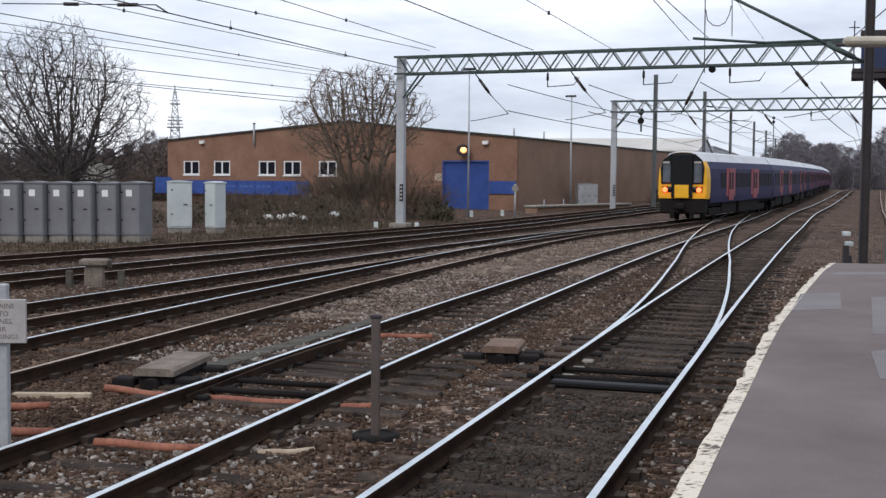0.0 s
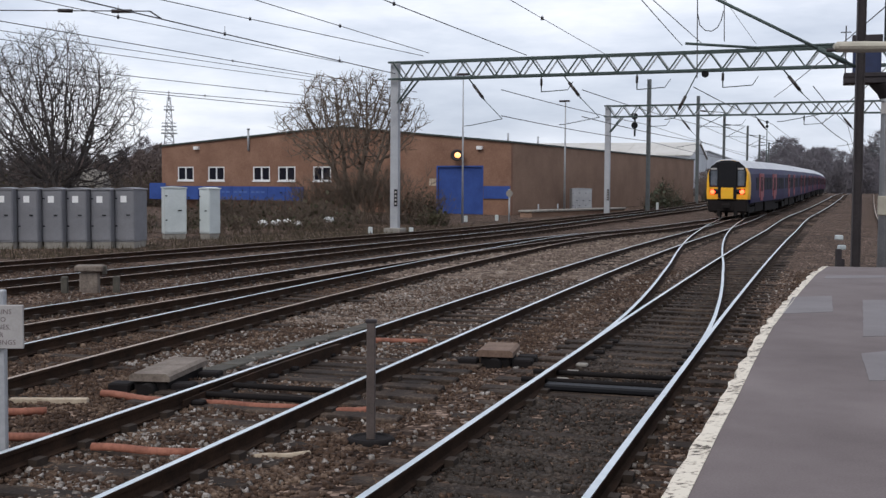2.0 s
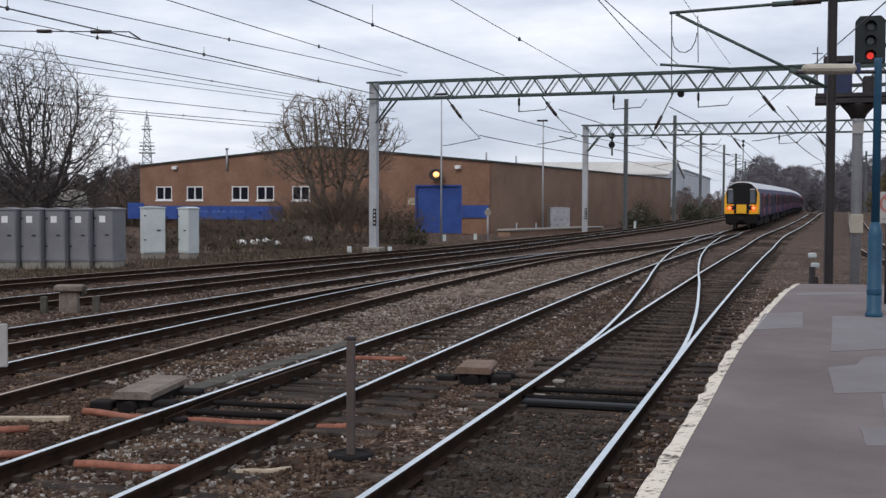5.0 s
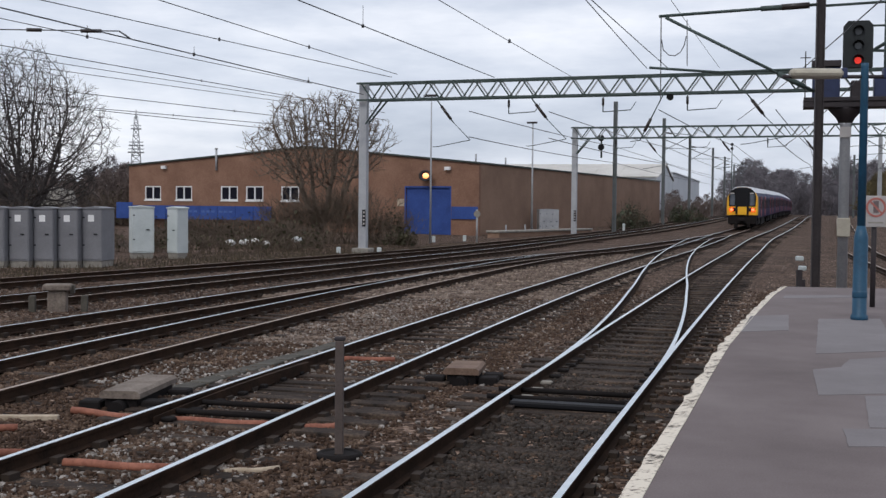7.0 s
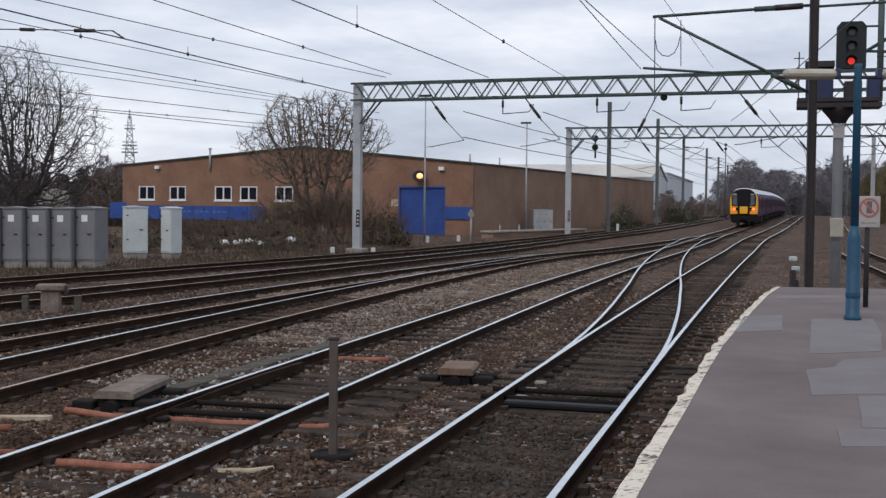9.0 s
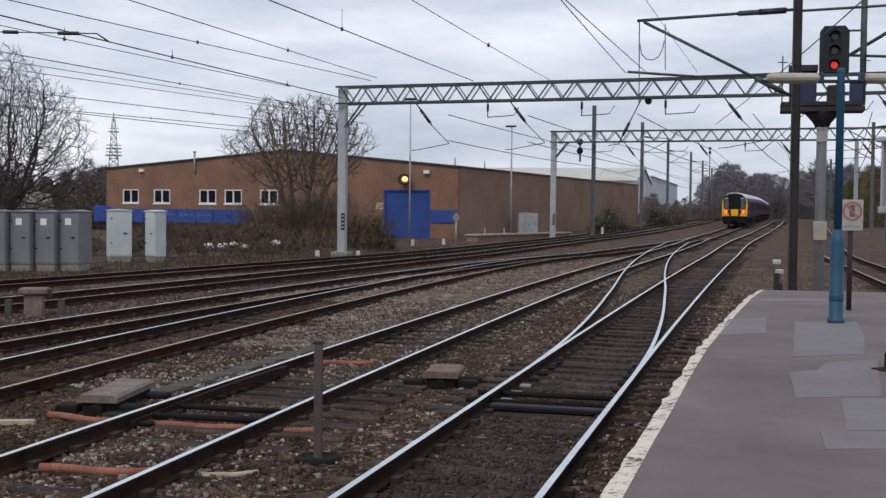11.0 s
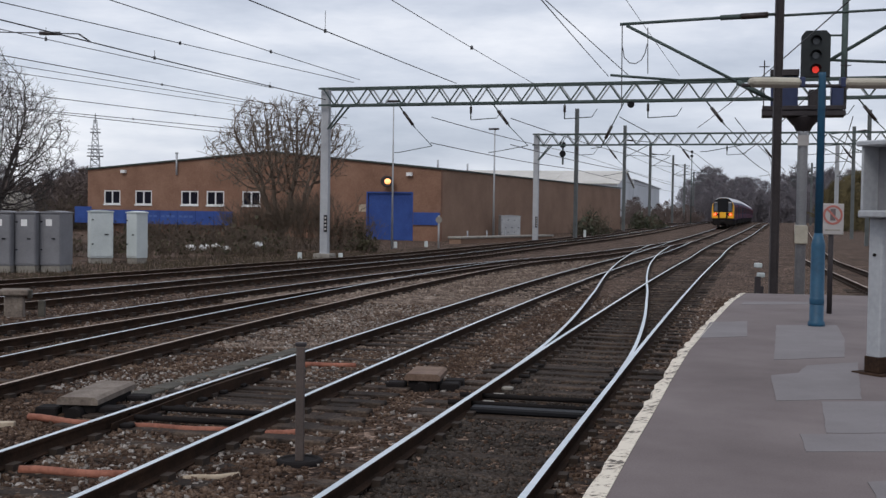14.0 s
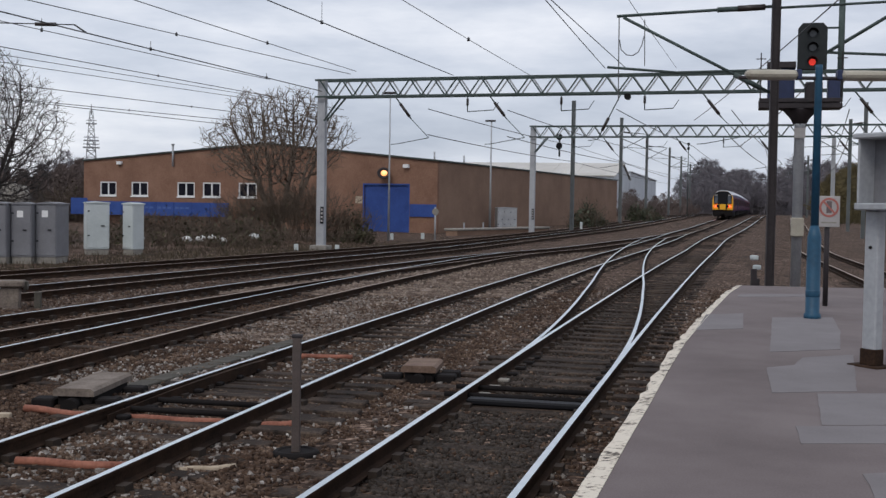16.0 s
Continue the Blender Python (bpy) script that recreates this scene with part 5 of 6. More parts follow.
# wires from gantry to gantry and on
for s, z in ((5.6, 5.6), (9.6, 5.5), (14.8, 5.5), (20.0, 5.4), (25, 5.4)):
    for dz, r in ((0.0, 0.022), (1.25, 0.022)):
        a = (-4.05 + s * 0.941, 58.6 - s * 0.339, z + dz)
        b = (10.2 + (s - 2.5) * 0.941, 90.5 - (s - 2.5) * 0.339, z + dz + 0.1)
        wire(a, b, r, extend=0.0, sag=0.1)
        wire(b, (b[0] + 26, b[1] + 78, z + dz + 0.1), 0.020, extend=0.0, sag=0.15)
for x1, y1, x2, y2, z in ((8.0, 20.0, 13.5, 53.5, 6.3), (9.2, 26.0, 15.5, 53.0, 5.1)):
    wire((x1, y1, z), (x2, y2, z), 0.014, extend=0.0, sag=0.1)
# long section insulator and pull-off wire high above the outer tracks
pull = thing("pull_off_wire", "dark cross-span wire with insulators above the tracks", "overhead wire", at=turned(0, 0, 0, 0))
part("span", rods(((-16.5, 40.0, 8.12), (-11.3, 40.4, 8.16), 0.02, 0.02), ((-11.3, 40.4, 8.16), (-10.9, 40.4, 7.9), 0.03, 0.03), seg=6), M_WIRE, pull)
for p, q in (((-14.4, 40.1, 8.13), (-13.9, 40.15, 8.13)), ((-12.6, 40.3, 8.14), (-11.9, 40.35, 8.15))):
    part("insulator", rods((p, q, 0.065, 0.065), seg=8), M_INSUL, pull)


# ---- trees and shrubs ----
def branch_mesh(name, stems, mat, seed, levels, spread, droop=0.0, ratio=0.72, forks=(3, 4), min_r=0.006, bend=0.16, full=False):
    """Bare branches: tapered bars that fork again and again."""
    rnd = random.Random(seed)
    verts, faces = [], []

    def bar(p, q, r0, r1, k):
        d = (q - p).normalized()
        u = d.orthogonal().normalized()
        w = d.cross(u)
        b = len(verts)
        for c, r in ((p, r0), (q, r1)):
            for i in range(k):
                a = 2 * math.pi * i / k
                verts.append(c + r * (math.cos(a) * u + math.sin(a) * w))
        for i in range(k):
            faces.append((b + i, b + (i + 1) % k, b + k + (i + 1) % k, b + k + i))

    def grow(p, d, length, r, level):
        segs = 2 + level if full else (3 if level > 1 else 2)
        for i in range(segs):
            q = p + d * (length / segs)
            bar(p, q, r * (1 - 0.45 * i / segs), r * (1 - 0.45 * (i + 1) / segs), 6 if r > 0.06 else (4 if r > 0.02 else 3))
            d = (d + Vector((rnd.uniform(-bend, bend), rnd.uniform(-bend, bend), rnd.uniform(-bend, bend) * 0.6 + 0.05 - droop))).normalized()
            p = q
            if level > 0 and i > 0:
                side = d.orthogonal().normalized()
                side = Matrix.Rotation(rnd.uniform(0, 6.3), 3, d) @ side
                k = (1 - 0.45 * i / segs) if full else 1.0
                grow(p, (d * 0.75 + side * spread * rnd.uniform(0.7, 1.2)).normalized(), length * ratio * k * rnd.uniform(0.7, 1.05), max(min_r, r * 0.5), level - 1)
        if level > 0:
            for _ in range(rnd.randint(*forks)):
                side = Matrix.Rotation(rnd.uniform(0, 6.3), 3, d) @ d.orthogonal().normalized()
                grow(p, (d + side * spread * rnd.uniform(0.4, 1.0)).normalized(), length * ratio * rnd.uniform(0.6, 0.9), max(min_r, r * 0.5), level - 1)

    for p, d, length, r in stems:
        grow(Vector(p), Vector(d).normalized(), length, r, levels)
    return raw_mesh(name, [tuple(v) for v in verts], faces, mat)


def crown_mesh(name, foot, centre, radii, seed, stems=7, marks=1500, step=0.26, reach=2.2, near=0.42, tip=0.011, power=2.3, lift=0.0, mat=None):
    """Bare branches that grow towards free spots of a rounded crown until it is filled."""
    rng = np.random.default_rng(seed)
    v = rng.normal(size=(marks, 3))
    v /= np.linalg.norm(v, axis=1)[:, None]
    v *= (rng.random(marks) ** 0.42)[:, None]
    lump = np.array([1 + 0.22 * noise.noise((a * 1.7 + seed, b * 1.7, c * 1.7)) for a, b, c in v])
    free = np.array(centre) + v * lump[:, None] * np.array(radii)
    free = free[free[:, 2] > lift]
    pts, parent = [np.array(foot, float)], [-1]
    for k in range(stems):
        a = 2 * math.pi * k / stems + rng.uniform(-0.4, 0.4)
        lean = rng.uniform(0.15, 0.75)
        d = np.array([math.cos(a) * lean, math.sin(a) * lean, 1.0])
        d /= np.linalg.norm(d)
        at, last = pts[0], 0
        for _ in range(int(rng.integers(5, 9))):
            at = at + d * step
            d = d + rng.normal(size=3) * 0.07
            d /= np.linalg.norm(d)
            pts.append(at)
            parent.append(last)
            last = len(pts) - 1
    P = np.array(pts)
    dist = np.linalg.norm(free[:, None] - P[None], axis=2)
    best, best_d = dist.argmin(1), dist.min(1)
    for _ in range(90):
        if not len(free):
            break
        born = np.bincount(np.array(parent)[1:], minlength=len(P))
        ok = (best_d < reach * 3) & (born[best] < 3)
        if not ok.any():
            break
        pull = np.zeros_like(P)
        to = free[ok] - P[best[ok]]
        to /= np.linalg.norm(to, axis=1)[:, None] + 1e-6
        np.add.at(pull, best[ok], to)
        who = np.unique(best[ok])
        d = pull[who]
        d /= np.linalg.norm(d, axis=1)[:, None] + 1e-6
        d += rng.normal(size=d.shape) * 0.11
        d[:, 2] += 0.06
        d /= np.linalg.norm(d, axis=1)[:, None]
        fresh = P[who] + d * step
        start = len(P)
        P = np.vstack([P, fresh])
        parent += [int(w) for w in who]
        nd = np.linalg.norm(free[:, None] - fresh[None], axis=2)
        m = nd.min(1)
        better = m < best_d
        best[better] = start + nd.argmin(1)[better]
        best_d = np.minimum(best_d, m)
        left = best_d > near
        free, best, best_d = free[left], best[left], best_d[left]
    # fine twigs off the thin wood
    n = len(P)
    par = np.array(parent)
    kids = np.bincount(par[par >= 0], minlength=n)
    extra, ep = [], []
    for q in range(n):
        if kids[q] <= 1 and par[q] > 0:
            d0 = P[q] - P[par[q]]
            d0 /= np.linalg.norm(d0) + 1e-6
            for _ in range(3 if kids[q] == 0 else 2):
                d = d0 + rng.normal(size=3) * 0.5 + np.array([0, 0, 0.15])
                d /= np.linalg.norm(d)
                mid = P[q] + d * rng.uniform(0.14, 0.32)
                extra.append(mid)
                ep.append(q)
                d = d + rng.normal(size=3) * 0.3
                extra.append(mid + d / np.linalg.norm(d) * rng.uniform(0.12, 0.30))
                ep.append(n + len(extra) - 2)
    P = np.vstack([P, np.array(extra)])
    par = np.concatenate([par, np.array(ep)])
    load = np.zeros(len(P))
    kids = np.bincount(par[par >= 0], minlength=len(P))
    load[kids == 0] = tip ** power
    for q in range(len(P) - 1, 0, -1):
        load[par[q]] += load[q]
    rad = load ** (1 / power)
    verts, faces = [], []
    for q in range(1, len(P)):
        p = par[q]
        a, b = Vector(P[p]), Vector(P[q])
        d = b - a
        if d.length < 1e-5:
            continue
        u = d.orthogonal().normalized()
        w = d.normalized().cross(u)
        r1 = float(rad[q])
        r0 = min(float(rad[p]), r1 * 1.35)
        k = 6 if r1 > 0.06 else 3
        o = len(verts)
        for c, r in ((a, r0), (b, r1)):
            verts += [tuple(c + r * (math.cos(6.2832 * i / k) * u + math.sin(6.2832 * i / k) * w)) for i in range(k)]
        faces += [(o + i, o + (i + 1) % k, o + k + (i + 1) % k, o + k + i) for i in range(k)]
    return raw_mesh(name, verts, faces, mat or M_BARK)


def tree(x, y, base_z, trunk_h, r, centre, radii, seed, label, stems=7, marks=1500, **kw):
    t = thing("bare_tree", label, "tree", at=turned(x, y, 0, 0))
    part("trunk", lathe(bmesh.new(), [(r * 1.5, base_z), (r * 1.1, base_z + 0.4), (r, trunk_h * 0.6), (r * 0.8, trunk_h)], 10), M_BARK, t)
    part("crown", crown_mesh("crown", (0, 0, trunk_h * 0.8), centre, radii, seed, stems, marks, **kw), None, t, "rounded crown of bare winter branches")
    return t


tree(-22.4, 62.0, -0.3, 1.1, 0.26, (-0.5, 0, 5.2), (5.1, 4.4, 5.2), 11, "large bare winter tree behind the cabinets", stems=18, marks=6000, lift=0.9, step=0.28, near=0.28, tip=0.0070, power=2.45)
tree(-7.6, 71.0, -0.3, 0.5, 0.09, (0.0, 0, 5.9), (4.4, 3.0, 2.95), 23, "bare multi-stemmed winter tree before the warehouse", stems=16, marks=2900, lift=3.2, step=0.28, near=0.34, tip=0.0110, power=2.6, mat=M_TWIG)


def thicket(name, label, spots, seed, mat, leafy=0, levels=2, leaf_mat=None, leaf=1.0):
    """A tangle of thin stems, with some leaves."""
    rnd = random.Random(seed)
    stems = []
    for x, y, rad, h, n in spots:
        for _ in range(n):
            a, d = rnd.uniform(0, 6.3), rad * math.sqrt(rnd.random())
            stems.append(((x + d * math.cos(a), y + d * math.sin(a) * 0.6, -0.3), (rnd.uniform(-0.5, 0.5), rnd.uniform(-0.3, 0.3), 1), h * rnd.uniform(0.25, 0.5), 0.022))
    t = thing(name, label, "shrub", "lineside shrubs")
    part("tangle", branch_mesh("twigs", stems, mat, seed, levels, 0.6, ratio=0.75, forks=(2, 3), min_r=0.009), None, t)
    if leafy:
        verts, faces = [], []
        for x, y, rad, h, n in spots:
            for _ in range(leafy):
                a, d = rnd.uniform(0, 6.3), rad * math.sqrt(rnd.random())
                px, py, pz = x + d * math.cos(a), y + d * math.sin(a) * 0.6, h * rnd.random() ** 1.3 * (1.05 - 0.6 * d / rad)
                s = rnd.uniform(0.05, 0.12) * leaf
                v = [Vector((rnd.uniform(-1, 1), rnd.uniform(-1, 1), rnd.uniform(-1, 1))) * s for _ in range(2)]
                b = len(verts)
                verts += [(px - v[0].x, py - v[0].y, pz - v[0].z), (px + v[1].x, py + v[1].y, pz + v[1].z), (px + v[0].x, py + v[0].y, pz + v[0].z), (px - v[1].x, py - v[1].y, pz - v[1].z)]
                faces.append((b, b + 1, b + 2, b + 3))
        tagged(part("leaves", raw_mesh("leaves", verts, faces, leaf_mat or M_LEAF), None, t, "dull green and brown leaves"), kind="stuff")
    return t


thicket("shrub", "tall brown winter shrub thicket before the brick wall", [(-9.6, 70, 2.0, 3.2, 60), (-7.4, 69.5, 2.0, 4.0, 80), (-5.4, 69, 1.8, 4.4, 80)], 5, M_SHRUB, 60)
thicket("shrub", "brown and green scrub beside the roller door", [(-3.4, 70, 1.5, 2.6, 70), (-2.4, 66, 0.9, 1.2, 40)], 6, M_SHRUB, 420)
thicket("shrub", "low bramble scrub behind the pale cabinets", [(-15.5, 66, 2.2, 2.0, 70), (-13.0, 66, 2.2, 2.1, 80), (-10.5, 64, 2.2, 2.0, 80), (-8.0, 63, 2.0, 1.8, 70), (-15.0, 57, 1.8, 1.3, 50), (-13.0, 56, 1.8, 1.2, 50), (-10.2, 57, 1.8, 1.1, 50), (-7.6, 60, 1.5, 1.0, 44)], 7, M_SHRUB, 150)
thicket("shrub", "green ivy-like bush against the side wall", [(16.9, 109.5, 1.1, 2.3, 26), (17.9, 111.5, 1.0, 3.5, 30), (18.9, 114, 1.2, 2.6, 26), (19.8, 117, 1.3, 1.7, 26)], 8, M_SHRUB, 620, leaf_mat=M_IVY, leaf=1.3)
thicket("shrub", "dark green bush at the end of the brick wall", [(28.6, 141, 1.3, 3.2, 26), (29.8, 143, 1.4, 2.5, 26), (31.6, 147, 1.5, 2.9, 26), (33.2, 151, 1.6, 1.6, 26)], 9, M_SHRUB, 800, leaf_mat=M_IVY, leaf=1.6)
thicket("shrub", "bare scrub behind the cabinet row", [(-19, 56, 2.5, 2.6, 40), (-24, 60, 3.5, 3.2, 50), (-29, 66, 3.5, 3.4, 40), (-17, 47, 2.0, 1.5, 40), (-21, 49, 2.2, 1.8, 40)], 10, M_SHRUB, 120)
thicket("shrub", "dense dark scrub beyond the large tree", [(-36 + 3.6 * i, 104 - i * 0.6, 2.6, 4.6 - 0.25 * i, 34) for i in range(5)], 12, M_SHRUB, 400)


def grass_strip():
    rnd = random.Random(31)
    verts, faces = [], []
    for _ in range(14000):
        y = rnd.uniform(36, 100)
        x = LINES["sixth"].at(y) - 2.0 - rnd.random() ** 1.5 * 7
        h = rnd.uniform(0.05, 0.22)
        a = rnd.uniform(0, 6.3)
        dx, dy = 0.03 * math.cos(a), 0.03 * math.sin(a)
        b = len(verts)
        verts += [(x - dx, y - dy, -0.27), (x + dx, y + dy, -0.27), (x + rnd.uniform(-0.1, 0.1), y + rnd.uniform(-0.1, 0.1), -0.2 + h)]
        faces.append((b, b + 1, b + 2))
    tagged(new("dry_grass", raw_mesh("dry_grass", verts, faces, M_GRASS)), "tufts of dry grass along the outer track", "grass", kind="stuff")


grass_strip()


def litter():
    rnd = random.Random(3)
    for x, y in ((-11.4, 62), (-10.7, 62.3), (-10.0, 62.2), (-9.6, 62.8), (-13.6, 61), (-7.9, 62.5)):
        bm = bmesh.new()
        bmesh.ops.create_icosphere(bm, subdivisions=2, radius=0.22)
        for v in bm.verts:
            v.co = Vector((v.co.x * 1.3, v.co.y, v.co.z * 0.8)) * (1 + 0.35 * noise.noise(v.co * 5 + Vector((x, y, 0))))
        o = new("rubbish_bag", mesh_of(bm, M_WHITE, "rubbish_bag", True))
        o.matrix_basis = turned(x, y, 0.06 + 0.25 * rnd.random(), rnd.uniform(0, 6))
        tagged(o, "crumpled white rubbish bag caught in the scrub", "rubbish", "scattered rubbish")


litter()


def covered_heap():
    """Lumpy sheeted pile behind the cabinets."""
    bm = bmesh.new()
    bmesh.ops.create_icosphere(bm, subdivisions=4, radius=1.0)
    for v in bm.verts:
        n = 1 + 0.28 * noise.noise(v.co * 1.6) + 0.10 * noise.noise(v.co * 5)
        v.co = Vector((v.co.x * 2.1 * n, v.co.y * 1.4 * n, max(-0.3, 3.0 * v.co.z * n)))
    o = new("covered_heap", mesh_of(bm, M_CONC, "covered_heap", True))
    o.matrix_basis = turned(-32.6, 98.0, 0, 0.3)
    tagged(o, "pale sheeted heap of spoil behind the cabinet row", "heap")


covered_heap()


# ---- distance ----
def lattice_tower(x, y, h):
    t = thing("radio_tower", "distant steel lattice radio tower", "tower", at=turned(x, y, 0, 0.3))
    half = lambda z: 1.9 * (1 - z / h) + 0.30
    for sx in (-1, 1):
        for sy in (-1, 1):
            part("leg", rods(((sx * half(0), sy * half(0), -0.3), (sx * half(h * 0.93), sy * half(h * 0.93), h * 0.93), 0.16, 0.10), seg=4), M_GALV, t)
    bm = bmesh.new()
    zs = [h * k / 15 for k in range(15)]
    for a, b in zip(zs, zs[1:]):
        for sy in (-1, 1):
            rod(bm, (-half(a), sy * half(a), a), (half(b), sy * half(b), b), 0.09, seg=4)
            rod(bm, (half(a), sy * half(a), a), (-half(b), sy * half(b), b), 0.09, seg=4)
            rod(bm, (-half(a), sy * half(a), a), (half(a), sy * half(a), a), 0.09, seg=4)
    part("lacing", bm, M_GALV, t)
    for z, w in ((h * 0.56, 2.2), (h * 0.63, 2.0), (h * 0.80, 1.4)):
        part("gallery", boxes(((-w, -w, z), (w, w, z + 0.25)), ((-w, -w, z + 1.0), (w, -w + 0.1, z + 1.12)), ((-w, w - 0.1, z + 1.0), (w, w, z + 1.12))), M_GALV, t)
    part("antenna", rods(((0, 0, h * 0.9), (0, 0, h), 0.25, 0.12), seg=6), M_GALV, t)


lattice_tower(-87.5, 330.0, 27.8)


def shed(name, label, corners, eave, ridge, roof_mat, wall_mat):
    """A gabled shed over a base given by a corner, its long side and its width."""
    (x, y), (lx, ly), wdt = corners
    u = Vector((lx, ly, 0)).normalized()
    length = math.hypot(lx, ly)
    v = Vector((u.y, -u.x, 0))
    t = thing(name, label, "building")
    P = lambda a, b, z: tuple(Vector((x, y, z)) + u * a + v * b)
    bm = bmesh.new()
    prof = [(0, -0.3), (wdt, -0.3), (wdt, eave), (wdt / 2, ridge), (0, eave)]
    r0, r1 = [bm.verts.new(P(0, b, z)) for b, z in prof], [bm.verts.new(P(length, b, z)) for b, z in prof]
    bm.faces.new(r0)
    bm.faces.new(r1[::-1])
    for i in (0, 1, 4):
        bm.faces.new((r0[i], r0[(i + 1) % 5], r1[(i + 1) % 5], r1[i]))
    bmesh.ops.recalc_face_normals(bm, faces=bm.faces[:])
    part("shell", bm, wall_mat, t, "plain outer walls")
    for b0, z0, b1, z1 in ((-0.3, eave - 0.05, wdt / 2, ridge), (wdt / 2, ridge, wdt + 0.3, eave - 0.05)):
        bm = bmesh.new()
        vs = [bm.verts.new(P(a, b, z + h)) for a in (-0.3, length + 0.3) for b, z in ((b0, z0), (b1, z1)) for h in (0.03, 0.2)]
        for q in ((0, 1, 3, 2), (4, 6, 7, 5), (0, 4, 5, 1), (2, 3, 7, 6), (0, 2, 6, 4), (1, 5, 7, 3)):
            bm.faces.new([vs[i] for i in q])
        bmesh.ops.recalc_face_normals(bm, faces=bm.faces[:])
        roof = part("roof_slope", bm, roof_mat, t)
        n = int(length / 4)
        for i in range(n):
            a = (i + 0.5) * length / n
            part("roof_rib", rods((P(a, b0, z0 + 0.2), P(a, b1, z1 + 0.2), 0.07, 0.07), seg=4), roof_mat, roof)


shed("pale_roofed_shed", "long shed with a pale corrugated roof beyond the warehouse", ((13.5, 227.9), (29.7, -8.9), 27.0), 7.4, 9.9, M_CORR, M_CLAD)
shed("white_shed", "white-clad industrial shed beyond the brick warehouse", ((32.9, 223.1), (20.4, 70.0), 11.0), 9.0, 9.5, M_CLAD, M_CLAD)
shed("brick_shed", "low brown brick outbuilding beyond the scrub", ((-52.0, 130.0), (16, 3), 9.0), 2.4, 3.4, M_ROOF, M_BRICK2)


def woods(name, label, spots, seed, mat=M_WOODS, levels=3, sprays=90):
    rnd = random.Random(seed)
    stems = []
    for x, y, h in spots:
        for _ in range(4):
            stems.append(((x + rnd.uniform(-2.5, 2.5), y + rnd.uniform(-1.5, 1.5), -0.3), (rnd.uniform(-0.45, 0.45), rnd.uniform(-0.2, 0.2), 1), h * rnd.uniform(0.16, 0.40), 0.2))
    belt = tagged(new(name, branch_mesh(name, stems, mat, seed, levels, 0.6, min_r=0.08, forks=(1, 2))), label, "woods", kind="stuff")
    # fine twig sprays that fill the crowns
    verts, faces = [], []
    for x, y, h in spots:
        h = h * rnd.uniform(0.7, 1.0)
        for _ in range(sprays):
            a, q = rnd.uniform(0, 6.3), math.sqrt(rnd.random())
            pz = h * rnd.random() ** 0.8
            w = h * 0.30 * math.sqrt(max(0.05, 1 - (pz / h) ** 3))
            c = Vector((x + w * q * math.cos(a), y + w * q * math.sin(a), pz))
            for _ in range(3):
                d = Vector((rnd.uniform(-1, 1), rnd.uniform(-1, 1), rnd.uniform(-0.3, 1.2))) * h * 0.075
                e = d.orthogonal().normalized() * h * 0.007
                b = len(verts)
                verts += [tuple(c - e), tuple(c + e), tuple(c + d)]
                faces.append((b, b + 1, b + 2))
    part("twig_sprays", raw_mesh("twig_sprays", verts, faces, mat), None, belt, "fine bare twigs")
    return belt


rnd = random.Random(77)
woods("far_woods", "distant belt of bare grey-brown woodland beyond the tracks", [(91 + i * 1.3 + rnd.uniform(-2, 2), 345 + rnd.uniform(0, 40), rnd.uniform(15.0, 19.0)) for i in range(84)], 41, sprays=620)
woods("far_woods", "distant bare trees behind the cabinets and warehouse", [(-112 + i * 2.5 + rnd.uniform(-2, 2), 215 + rnd.uniform(0, 40), rnd.uniform(9, 14)) for i in range(22)], 42, sprays=300)
woods("far_woods", "dense dark scrub and hedges at the end of the tracks", [(77 + i * 1.25 + rnd.uniform(-2, 2), 300 + rnd.uniform(0, 30), rnd.uniform(9.5, 12.5)) for i in range(70)], 44, sprays=700)
woods("far_woods", "olive hedge of young trees beyond the platform end", [(58 + i * 2.6 + rnd.uniform(-2, 2), 150 + i * 7.0 + rnd.uniform(-4, 4), rnd.uniform(7, 10.5)) for i in range(26)], 43, M_OLIVE, sprays=1000)
woods("far_woods", "brown scrub bank along the outer side of the far tracks", [(float(LINES["sixth"].at(y)) - 4.5 - rnd.uniform(0, 5), y, rnd.uniform(3.5, 5.5)) for y in range(168, 300, 4)], 45, M_BROWNSCRUB, sprays=500)
woods("far_woods", "brown hedge filling the ground behind the large tree", [(-48 + i * 0.7, 104 + rnd.uniform(0, 8), rnd.uniform(5.0, 5.8) + (0.9 if 20 < i < 26 else 0)) for i in range(28)], 46, M_BROWNSCRUB, sprays=900)



# ---- train ----
def body_ring(w, z0, zt):
    """Cross-section of a coach, from the sill up over the roof."""
    h = w / 2
    return [(-h + 0.03, z0), (-h, z0 + 0.35), (-h, 2.35), (-h + 0.06, 2.95), (-h + 0.26, 3.35), (-h + 0.62, zt - 0.13), (-0.45, zt - 0.02), (0, zt), (0.45, zt - 0.02), (h - 0.62, zt - 0.13), (h - 0.26, 3.35), (h - 0.06, 2.95), (h, 2.35), (h, z0 + 0.35), (h - 0.03, z0)]


